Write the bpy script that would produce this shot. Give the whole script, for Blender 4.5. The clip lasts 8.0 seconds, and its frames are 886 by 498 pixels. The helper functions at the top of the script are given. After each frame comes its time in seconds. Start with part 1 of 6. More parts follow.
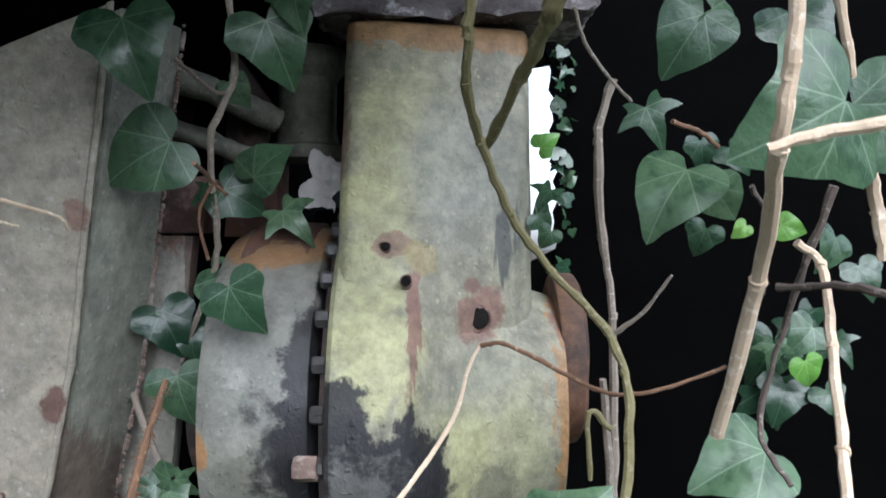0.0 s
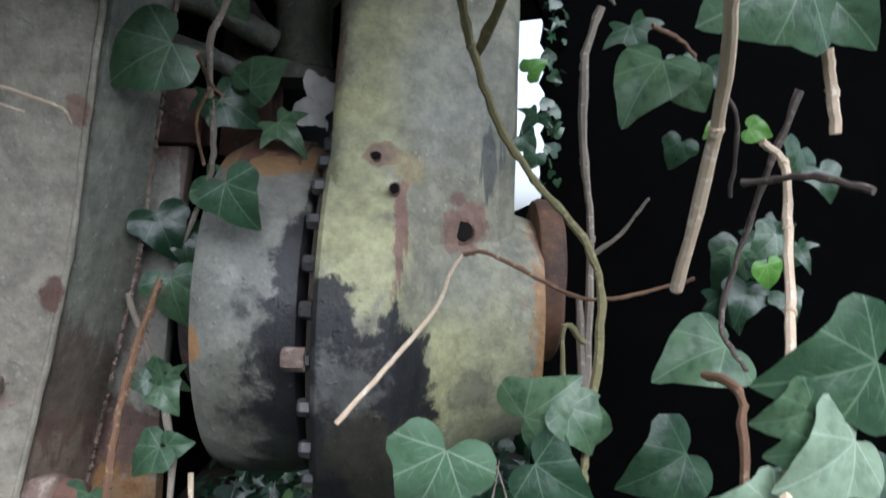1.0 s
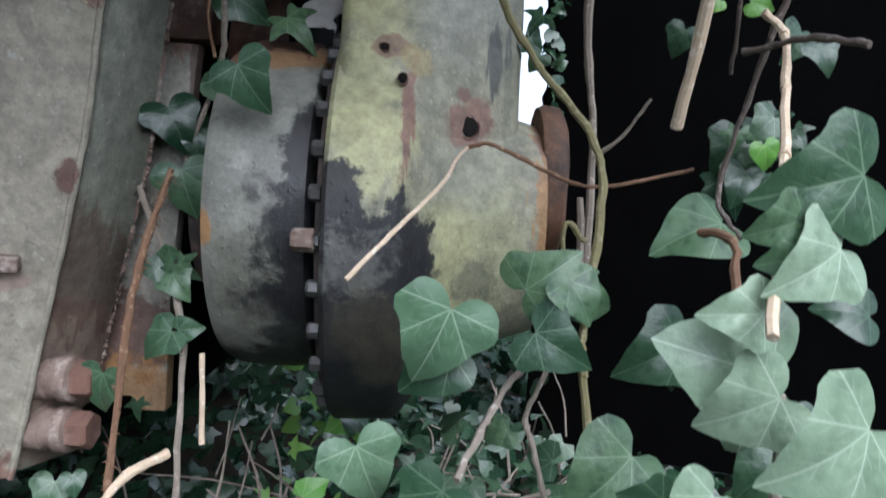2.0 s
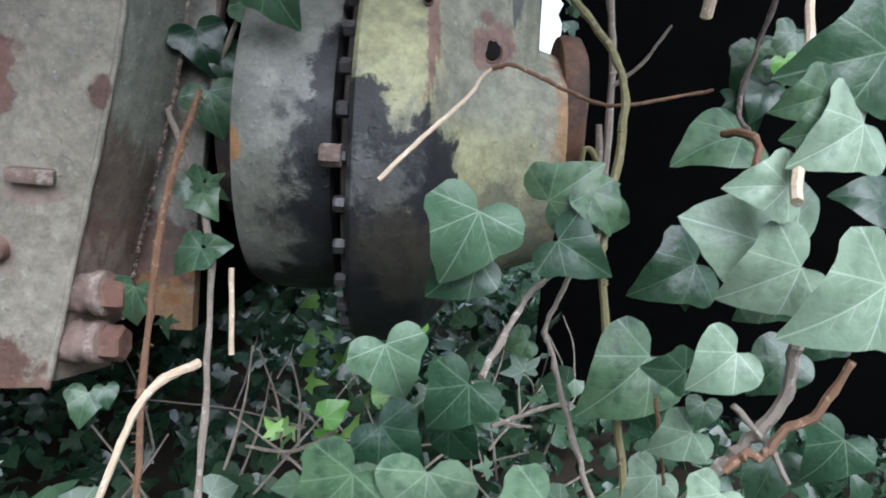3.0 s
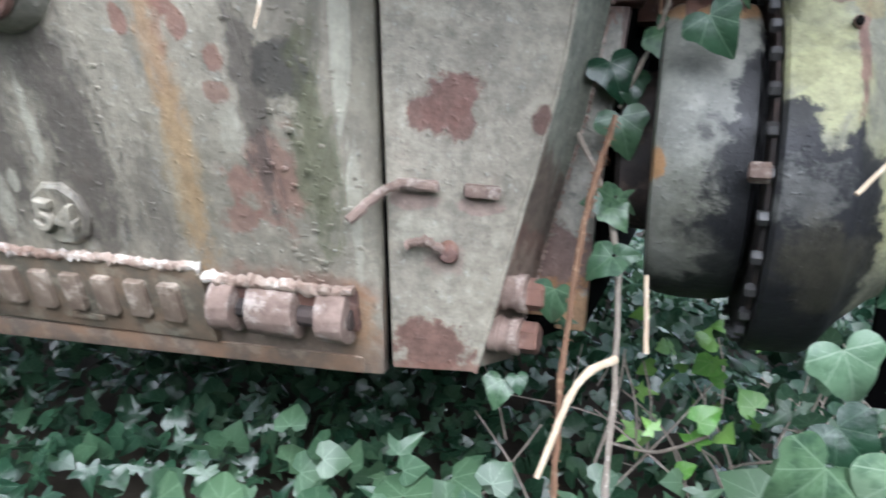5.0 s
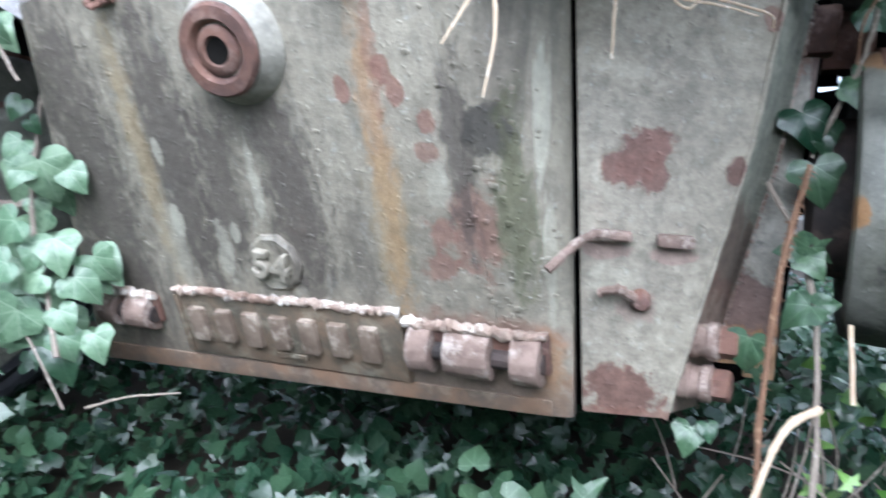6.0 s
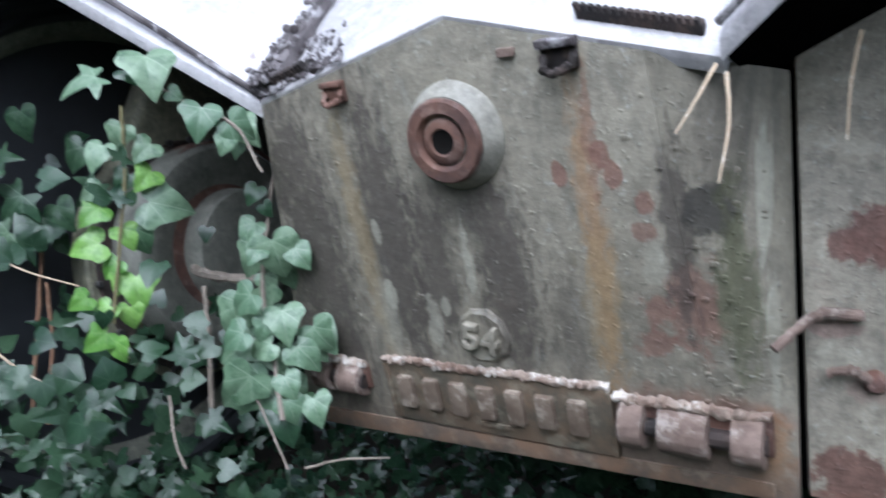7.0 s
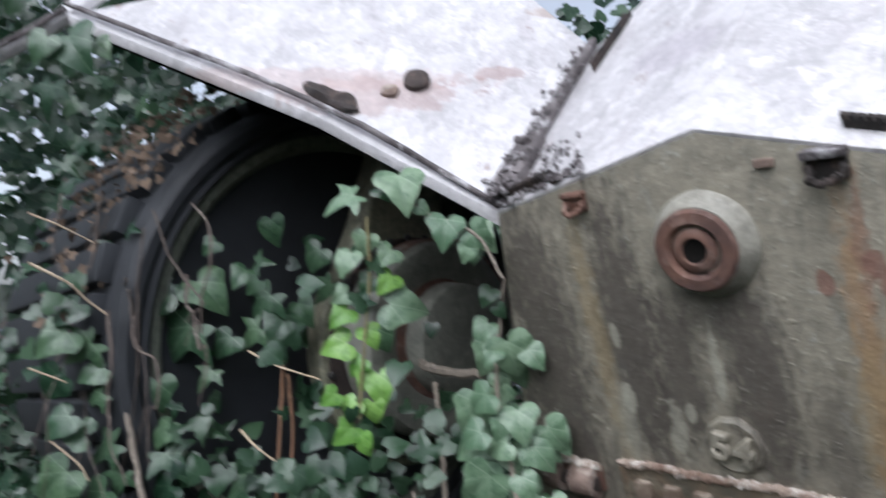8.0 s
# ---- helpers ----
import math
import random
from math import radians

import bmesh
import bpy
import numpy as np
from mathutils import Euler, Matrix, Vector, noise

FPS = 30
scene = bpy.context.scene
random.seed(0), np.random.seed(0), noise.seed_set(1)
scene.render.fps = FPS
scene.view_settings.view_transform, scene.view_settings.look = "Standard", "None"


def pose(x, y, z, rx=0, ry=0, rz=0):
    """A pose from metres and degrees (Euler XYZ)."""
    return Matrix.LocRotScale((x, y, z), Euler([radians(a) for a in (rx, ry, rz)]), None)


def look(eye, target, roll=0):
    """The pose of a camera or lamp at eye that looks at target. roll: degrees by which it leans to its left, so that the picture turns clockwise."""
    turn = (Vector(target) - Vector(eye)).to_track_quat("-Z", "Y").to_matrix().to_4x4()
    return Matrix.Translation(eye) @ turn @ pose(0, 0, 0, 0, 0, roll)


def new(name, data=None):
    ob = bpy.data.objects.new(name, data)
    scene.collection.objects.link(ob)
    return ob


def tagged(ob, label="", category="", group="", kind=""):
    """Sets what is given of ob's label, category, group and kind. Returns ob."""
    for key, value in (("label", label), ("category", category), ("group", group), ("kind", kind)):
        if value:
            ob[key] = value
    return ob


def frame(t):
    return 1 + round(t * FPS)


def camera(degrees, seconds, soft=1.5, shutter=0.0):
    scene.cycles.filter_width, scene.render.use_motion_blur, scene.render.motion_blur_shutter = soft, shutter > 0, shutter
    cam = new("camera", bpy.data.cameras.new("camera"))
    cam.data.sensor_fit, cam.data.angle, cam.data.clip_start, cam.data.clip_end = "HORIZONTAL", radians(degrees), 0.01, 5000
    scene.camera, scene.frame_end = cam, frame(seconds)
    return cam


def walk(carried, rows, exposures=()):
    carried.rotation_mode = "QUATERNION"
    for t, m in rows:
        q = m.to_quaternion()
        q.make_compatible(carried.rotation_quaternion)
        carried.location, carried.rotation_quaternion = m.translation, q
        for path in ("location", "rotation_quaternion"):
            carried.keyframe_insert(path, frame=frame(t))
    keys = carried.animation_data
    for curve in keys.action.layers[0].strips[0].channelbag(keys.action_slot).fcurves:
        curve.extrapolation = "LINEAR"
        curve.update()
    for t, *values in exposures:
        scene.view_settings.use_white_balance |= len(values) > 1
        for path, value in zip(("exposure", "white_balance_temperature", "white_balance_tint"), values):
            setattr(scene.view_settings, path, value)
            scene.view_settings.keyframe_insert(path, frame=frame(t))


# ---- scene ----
K = 0.8  # metres per plan unit; all places below are in plan units
cam = camera(62.2, 8.0, 1.7, 0.5)
EYE = 0.95 * K
ROWS = [
    (0.0, 0.0, 0.0, 0.0, 0.0, 0.0, -0.0),
    (0.5, -0.0012, -0.0238, -0.0342, -0.31, -0.17, -1.24),
    (1.0, 0.0007, -0.0399, -0.0778, -1.05, -1.86, -2.11),
    (1.5, -0.001, -0.0549, -0.1237, -0.74, -3.04, -2.6),
    (2.0, -0.0038, -0.0689, -0.1711, -1.12, -4.42, -3.03),
    (3.5, -0.0612, -0.1222, -0.2539, 0.25, -7.23, -4.46),
    (4.0, -0.1248, -0.1529, -0.2657, 6.39, -6.69, -3.56),
    (4.5, -0.2001, -0.1919, -0.2574, 12.3, -6.86, -3.36),
    (6.0, -0.3626, -0.3359, -0.2419, 25.29, -3.47, -2.41),
    (6.5, -0.4091, -0.389, -0.2324, 30.6, -1.44, -2.51),
    (7.0, -0.4503, -0.4438, -0.2132, 35.78, 0.6, -1.94),
    (7.5, -0.4957, -0.4945, -0.1871, 41.16, 2.57, -2.22),
    (8.0, -0.5386, -0.58, -0.1529, 48.13, 5.64, -1.86),
]
walk(cam, [(t, pose(0, 0, EYE) @ pose(K * x, K * y, K * z, 90 + pitch, roll, yaw)) for t, x, y, z, yaw, pitch, roll in ROWS],
     exposures=[(t, e, k, 11) for t, e, k in ((0.0, 1.62, 5680), (0.5, 1.22, 5650), (1.0, 1.13, 5640), (2.0, 1.17, 5620), (3.5, 1.27, 5600), (4.0, 1.3, 5620), (4.5, 1.45, 5640), (5.6, 1.82, 5480), (6.0, 1.8, 5350), (6.5, 1.43, 5290), (7.0, 0.94, 5380), (7.5, 0.8, 5580), (8.0, 0.55, 5820))])

# ---- sky and light ----
world = bpy.data.worlds.new("overcast_sky")
scene.world = world
world.use_nodes = True
wn = world.node_tree.nodes
sky = wn.new("ShaderNodeTexSky")
sky.sky_type = 'NISHITA'
sky.sun_disc = False
sky.sun_elevation, sky.sun_rotation = radians(45), radians(160)
sky.air_density, sky.dust_density = 1.0, 3.0
cloud = wn.new("ShaderNodeHueSaturation")
cloud.inputs["Saturation"].default_value = 0.3
world.node_tree.links.new(sky.outputs[0], cloud.inputs["Color"])
world.node_tree.links.new(cloud.outputs[0], wn["Background"].inputs[0])
wn["Background"].inputs[1].default_value = 0.15
sun = new("sun", bpy.data.lights.new("sun", 'SUN'))
sun.data.energy, sun.data.angle, sun.data.color = 1.5, radians(60), (1.0, 0.97, 0.93)
sun.matrix_world = look((0, 0, 0), (-0.36, 1.0, -1.06))


# ---- materials ----
class Net:
    """A small helper to wire node materials; vectors are in metres of the object's own space."""

    def __init__(self, name, rough=0.7, metal=0.0, spec=0.5):
        self.m = bpy.data.materials.new(name)
        self.m.use_nodes = True
        self.nodes, self.links = self.m.node_tree.nodes, self.m.node_tree.links
        self.b = self.nodes["Principled BSDF"]
        self.b.inputs["Roughness"].default_value = rough
        self.b.inputs["Metallic"].default_value = metal
        self.b.inputs["Specular IOR Level"].default_value = spec
        self.tc = self.nodes.new("ShaderNodeTexCoord")
        self.co = self.tc.outputs["Object"]

    def put(self, value, socket):
        if isinstance(value, bpy.types.NodeSocket):
            self.links.new(value, socket)
        elif isinstance(value, (tuple, list)) and len(value) == 3 and socket.type == 'RGBA':
            socket.default_value = (*value, 1)
        else:
            socket.default_value = value

    def math(self, op, a, b=0.0, c=None, clamp=False):
        n = self.nodes.new("ShaderNodeMath")
        n.operation, n.use_clamp = op, clamp
        self.put(a, n.inputs[0]), self.put(b, n.inputs[1])
        if c is not None:
            self.put(c, n.inputs[2])
        return n.outputs[0]

    def scaled(self, v, s):
        n = self.nodes.new("ShaderNodeVectorMath")
        n.operation = 'MULTIPLY'
        self.put(v, n.inputs[0]), self.put(s, n.inputs[1])
        return n.outputs[0]

    def noise(self, scale, detail=4.0, rough=0.6, stretch=None, dist=0.0):
        n = self.nodes.new("ShaderNodeTexNoise")
        n.inputs["Scale"].default_value, n.inputs["Detail"].default_value = scale, detail
        n.inputs["Roughness"].default_value, n.inputs["Distortion"].default_value = rough, dist
        self.put(self.scaled(self.co, stretch) if stretch else self.co, n.inputs["Vector"])
        return n.outputs["Fac"]

    def step(self, v, lo, hi):
        n = self.nodes.new("ShaderNodeMapRange")
        n.interpolation_type = 'SMOOTHSTEP'
        self.put(v, n.inputs[0])
        n.inputs[1].default_value, n.inputs[2].default_value = lo, hi
        return n.outputs[0]

    def mix(self, f, a, b, how='MIX'):
        n = self.nodes.new("ShaderNodeMix")
        n.data_type, n.blend_type = 'RGBA', how
        self.put(f, n.inputs[0]), self.put(a, n.inputs[6]), self.put(b, n.inputs[7])
        return n.outputs[2]

    def axis(self):
        n = self.nodes.new("ShaderNodeSeparateXYZ")
        self.put(self.co, n.inputs[0])
        return n.outputs

    def spot(self, x, z, rx, rz, soft=0.15, wob=0.7, scale=26.0):
        """A ragged patch round (x, z) in plan units, seen along y."""
        ax = self.axis()
        dx = self.math('DIVIDE', self.math('SUBTRACT', ax[0], x * K), rx * K)
        dz = self.math('DIVIDE', self.math('SUBTRACT', ax[2], z * K), rz * K)
        r = self.math('SQRT', self.math('ADD', self.math('MULTIPLY', dx, dx), self.math('MULTIPLY', dz, dz)))
        runs = (70.0, 70.0, 7.0) if rz > 3 * rx else None
        grain = self.noise(1.0 if runs else scale, 8.0, 0.7, runs, 0.3)
        n = self.math('MULTIPLY', self.math('SUBTRACT', grain, 0.5), wob * (5.0 if runs else 3.6))
        return self.step(self.math('ADD', r, n), 1 + soft, 1 - soft)

    def bump(self, h, strength=0.3, dist=0.004):
        n = self.nodes.new("ShaderNodeBump")
        n.inputs["Strength"].default_value, n.inputs["Distance"].default_value = strength, dist
        self.put(h, n.inputs["Height"])
        self.links.new(n.outputs[0], self.b.inputs["Normal"])

    def done(self, colour, rough=None):
        self.put(colour, self.b.inputs["Base Color"])
        if rough is not None:
            self.put(rough, self.b.inputs["Roughness"])
        return self.m


RUST, RUST_DARK, RUST_ORANGE = (0.185, 0.10, 0.075), (0.09, 0.045, 0.035), (0.30, 0.15, 0.05)


def paint(name, base=(0.21, 0.215, 0.175), dark=(0.07, 0.07, 0.06), pale=(0.36, 0.36, 0.32), streak=0.5, spots=(), rusty=0.3, rough=0.55, mottle=0.75):
    """Old military paint: vertical dirt streaks, pale scuffs, rust pin-holes, and ragged patches given as (x, z, rx, rz, colour, amount[, softness[, raggedness]])."""
    n = Net(name, rough)
    broad = n.noise(5.0, 5.0, 0.6)
    c = n.mix(n.step(broad, 0.35, 0.7), base, tuple(v * 0.78 for v in base))
    c = n.mix(n.math('MULTIPLY', n.step(n.noise(15.0, 7.0, 0.7), 0.5, 0.58), 0.4), c, tuple(v * 0.6 for v in base))
    c = n.mix(n.math('MULTIPLY', n.step(n.noise(21.0, 7.0, 0.7), 0.54, 0.62), 0.45), c, tuple(v * 1.35 for v in base))
    run = n.noise(1.0, 5.0, 0.6, (26.0, 26.0, 2.2), 0.4)
    c = n.mix(n.math('MULTIPLY', n.step(run, 0.5, 0.68), streak), c, dark)
    run2 = n.noise(1.0, 4.0, 0.6, (38.0, 38.0, 3.5), 0.3)
    c = n.mix(n.math('MULTIPLY', n.step(run2, 0.6, 0.72), streak * 0.7), c, pale)
    fleck = n.noise(70.0, 3.0, 0.7)
    c = n.mix(n.math('MULTIPLY', n.step(fleck, 0.62, 0.7), 0.5), c, pale)
    c = n.mix(n.math('MULTIPLY', n.step(n.noise(46.0, 4.0, 0.7), 0.66, 0.72), 0.7), c, dark)
    c = n.mix(n.math('MULTIPLY', n.step(n.noise(150.0, 2.0, 0.5), 0.68, 0.72), 0.6), c, pale)
    for x, z, rx, rz, colour, amount, *edge in spots:
        c = n.mix(n.math('MULTIPLY', n.spot(x, z, rx, rz, *edge), amount), c, colour)
    c = n.mix(n.math('MULTIPLY', n.step(n.noise(17.0, 6.0, 0.7), 0.62, 0.7), rusty), c, RUST)
    c = n.mix(mottle, c, n.mix(n.step(n.noise(48.0, 7.0, 0.75), 0.25, 0.75), (0.45, 0.45, 0.45), (1.35, 1.35, 1.33)), 'MULTIPLY')
    lumps = n.math('MULTIPLY', n.step(n.noise(120.0, 1.0, 0.5), 0.66, 0.76), 0.5)
    n.bump(n.math('ADD', n.math('ADD', n.noise(60.0, 5.0, 0.7), n.math('MULTIPLY', fleck, 0.5)), lumps), 0.45, 0.004)
    return n.done(c, n.math('ADD', n.math('MULTIPLY', n.noise(22.0, 5.0), 0.5), rough - 0.2))


def rust(name, base=RUST, dark=RUST_DARK, pale=(0.42, 0.30, 0.25), amount=0.4):
    n = Net(name, 0.8)
    c = n.mix(n.step(n.noise(14.0, 6.0, 0.7), 0.35, 0.65), base, dark)
    c = n.mix(n.math('MULTIPLY', n.step(n.noise(30.0, 5.0, 0.7), 0.5, 0.66), amount), c, pale)
    n.bump(n.noise(75.0, 6.0, 0.75), 0.6, 0.005)
    return n.done(c, 0.75)


def plain(name, colour, rough=0.8, var=0.5, scale=20.0, spec=0.5, stretch=None):
    n = Net(name, rough, 0.0, spec)
    c = n.mix(n.noise(scale, 5.0, 0.65, stretch), tuple(v * (1 - var) for v in colour), tuple(v * (1 + var) for v in colour))
    n.bump(n.noise(scale * 4, 5.0, 0.7, stretch), 0.4, 0.003)
    return n.done(c)


def leaf_material(name, deep, light, vein, gloss=0.32):
    """Waxy leaf: five pale veins fan out from the stalk, colour varies from leaf to leaf."""
    n = Net(name, gloss, 0.0, 0.45)
    n.co = n.tc.outputs["Object"]
    uv = n.nodes.new("ShaderNodeSeparateXYZ")
    n.links.new(n.tc.outputs["UV"], uv.inputs[0])
    u, v = n.math('SUBTRACT', uv.outputs[0], 0.5), n.math('SUBTRACT', uv.outputs[1], 0.2)
    u = n.math('ABSOLUTE', u)
    lines = None
    for a in (0, 42, 88):
        s, k = math.sin(radians(a)), math.cos(radians(a))
        across = n.math('ABSOLUTE', n.math('SUBTRACT', n.math('MULTIPLY', u, k), n.math('MULTIPLY', v, s)))
        along = n.math('ADD', n.math('MULTIPLY', u, s), n.math('MULTIPLY', v, k))
        near = n.math('MULTIPLY', n.step(across, 0.013, 0.001), n.step(along, -0.01, 0.02))
        lines = near if lines is None else n.math('MAXIMUM', lines, near)
        for q in (0.22, 0.42, 0.62):
            for side in (35, -35):
                b = radians(a + side)
                u2, v2 = n.math('SUBTRACT', u, q * 0.7 * s), n.math('SUBTRACT', v, q * 0.7 * k)
                ac = n.math('ABSOLUTE', n.math('SUBTRACT', n.math('MULTIPLY', u2, math.cos(b)), n.math('MULTIPLY', v2, math.sin(b))))
                al = n.math('ADD', n.math('MULTIPLY', u2, math.sin(b)), n.math('MULTIPLY', v2, math.cos(b)))
                fine = n.math('MULTIPLY', n.math('MULTIPLY', n.step(ac, 0.009, 0.001), n.step(al, -0.01, 0.01)), n.step(al, 0.17, 0.1))
                lines = n.math('MAXIMUM', lines, n.math('MULTIPLY', fine, 0.4))
    info = n.nodes.new("ShaderNodeObjectInfo").outputs["Random"]
    isle = n.nodes.new("ShaderNodeNewGeometry").outputs["Random Per Island"]
    rnd = n.math('FRACT', n.math('ADD', info, n.math('MULTIPLY', isle, 0.731)))
    c = n.mix(rnd, deep, light)
    c = n.mix(n.step(n.noise(4.0, 3.0, 0.6), 0.4, 0.75), c, tuple(x * 0.8 for x in deep))
    c = n.mix(n.math('MULTIPLY', lines, n.math('ADD', 0.2, n.math('MULTIPLY', n.noise(60.0, 3.0), 0.6))), c, vein)
    n.bump(n.math('SUBTRACT', n.noise(9.0, 3.0, 0.6), lines), 0.08, 0.03)
    n.b.inputs["Transmission Weight"].default_value = 0.0
    tr = n.nodes.new("ShaderNodeBsdfTranslucent")
    n.put(n.mix(0.5, c, light), tr.inputs[0])
    mx = n.nodes.new("ShaderNodeMixShader")
    mx.inputs[0].default_value = 0.16
    n.links.new(n.b.outputs[0], mx.inputs[1]), n.links.new(tr.outputs[0], mx.inputs[2])
    n.links.new(mx.outputs[0], n.nodes["Material Output"].inputs[0])
    return n.done(c)


def bark(name, base, dark, pale):
    n = Net(name, 0.85)
    c = n.mix(n.noise(60.0, 5.0, 0.7), dark, base)
    c = n.mix(n.step(n.noise(130.0, 4.0, 0.7), 0.55, 0.7), c, pale)
    n.bump(n.noise(170.0, 5.0, 0.7), 0.6, 0.002)
    return n.done(c)


STREAK, MOSS, PALE, DIRT = (0.052, 0.048, 0.042), (0.085, 0.09, 0.045), (0.40, 0.385, 0.31), (0.066, 0.055, 0.048)
RED_RUST, OCHRE = (0.20, 0.095, 0.072), (0.29, 0.22, 0.115)
paint_nose = paint("grey_green_nose_paint", base=(0.262, 0.238, 0.185), streak=0.35, rusty=0.1, mottle=0.45, spots=(
    (-1.565, 0.72, 0.085, 0.36, DIRT, 0.8, 0.5), (-1.36, 0.77, 0.055, 0.27, DIRT, 0.8, 0.45), (-1.27, 0.72, 0.045, 0.14, DIRT, 0.75, 0.5), (-1.12, 0.70, 0.055, 0.18, DIRT, 0.8, 0.5),
    (-1.19, 0.84, 0.07, 0.05, DIRT, 0.5, 0.5), (-1.01, 0.60, 0.03, 0.12, DIRT, 0.5, 0.5), (-0.74, 0.90, 0.035, 0.11, DIRT, 0.45, 0.5),
    (-1.432, 0.78, 0.020, 0.22, OCHRE, 0.45, 0.5), (-1.41, 0.60, 0.02, 0.07, PALE, 0.4, 0.4),
    (-1.397, 0.659, 0.014, 0.03, PALE, 0.7), (-1.394, 0.781, 0.013, 0.024, PALE, 0.6), (-1.195, 0.73, 0.010, 0.06, PALE, 0.6), (-1.267, 0.639, 0.012, 0.02, PALE, 0.6), (-1.30, 0.60, 0.018, 0.05, PALE, 0.5),
    (-0.943, 0.76, 0.020, 0.26, RUST_ORANGE, 0.5, 0.6), (-0.945, 0.66, 0.03, 0.12, OCHRE, 0.4, 0.5), (-0.93, 0.92, 0.012, 0.09, RUST, 0.5),
    (-0.988, 0.874, 0.012, 0.018, RUST, 0.85), (-0.918, 0.900, 0.017, 0.018, RUST, 0.85), (-0.900, 0.871, 0.015, 0.02, RUST, 0.85), (-0.857, 0.828, 0.017, 0.018, RUST, 0.8), (-0.862, 0.786, 0.018, 0.014, RUST, 0.7),
    (-0.86, 0.658, 0.022, 0.028, RED_RUST, 0.6, 0.25, 1.0), (-0.793, 0.667, 0.036, 0.07, RED_RUST, 0.6, 0.25, 1.0), (-0.867, 0.604, 0.026, 0.024, RED_RUST, 0.6, 0.25, 1.0), (-0.85, 0.74, 0.02, 0.03, PALE, 0.35),
    (-0.812, 0.79, 0.022, 0.14, DIRT, 0.75, 0.4), (-0.766, 0.815, 0.032, 0.045, STREAK, 0.85), (-0.733, 0.70, 0.026, 0.14, MOSS, 0.7, 0.4), (-0.70, 0.84, 0.009, 0.13, PALE, 0.7), (-0.69, 0.62, 0.008, 0.10, PALE, 0.4),
    (-0.80, 0.505, 0.15, 0.025, RUST, 0.6, 0.4), (-0.80, 0.42, 0.17, 0.075, RUST, 0.5, 0.5, 1.0), (-0.70, 0.45, 0.03, 0.06, RUST_ORANGE, 0.4, 0.5, 1.0), (-1.15, 0.38, 0.6, 0.05, (0.14, 0.11, 0.085), 0.5, 0.4)))
paint_panel = paint("grey_green_panel_paint", base=(0.285, 0.258, 0.205), streak=0.15, rusty=0.1, spots=(
    (-0.568, 0.798, 0.040, 0.042, (0.135, 0.070, 0.054), 0.95), (-0.598, 0.780, 0.026, 0.024, (0.135, 0.070, 0.054), 0.9), (-0.55, 0.765, 0.02, 0.03, (0.135, 0.070, 0.054), 0.9), (-0.585, 0.42, 0.055, 0.042, (0.135, 0.070, 0.054), 0.9),
    (-0.55, 0.375, 0.16, 0.020, RUST, 0.8), (-0.615, 0.65, 0.035, 0.014, (0.25, 0.17, 0.145), 0.7), (-0.52, 0.645, 0.03, 0.014, (0.25, 0.17, 0.145), 0.7), (-0.57, 0.56, 0.03, 0.03, (0.25, 0.17, 0.145), 0.5),
    (-0.436, 0.777, 0.014, 0.020, RUST_DARK, 0.9), (-0.40, 0.985, 0.012, 0.02, RUST, 0.8), (-0.60, 0.60, 0.04, 0.03, PALE, 0.3)))
# paler than the nose paint for the light on the boss's shoulder
paint_boss = paint("lit_boss_paint", base=(0.31, 0.295, 0.25), streak=0.15, rusty=0.5, mottle=0.6)
# olive darkened for the shade on the panel's return; other hull parts reuse it
paint_return = paint("shade_toned_olive_paint", base=(0.20, 0.205, 0.165), streak=0.2, rusty=0.35, spots=((-0.48, 0.48, 0.06, 0.14, RUST, 0.55), (-0.45, 0.66, 0.03, 0.10, RUST_DARK, 0.6)))
paint_backing = paint("backing_plate_paint", base=(0.28, 0.265, 0.225), streak=0.2, rusty=0.6, spots=(
    (-0.42, 0.55, 0.12, 0.06, RUST_DARK, 0.85), (-0.40, 0.47, 0.12, 0.05, RUST_ORANGE, 0.7), (-0.36, 1.02, 0.10, 0.06, RUST, 0.8), (-0.335, 0.80, 0.012, 0.25, RUST_DARK, 0.8)))
OIL_AND_SHADE, OIL_GREY = (0.010, 0.010, 0.012), (0.13, 0.13, 0.12)
LICHEN, LICHEN_BRIGHT = (0.33, 0.325, 0.18), (0.38, 0.37, 0.18)
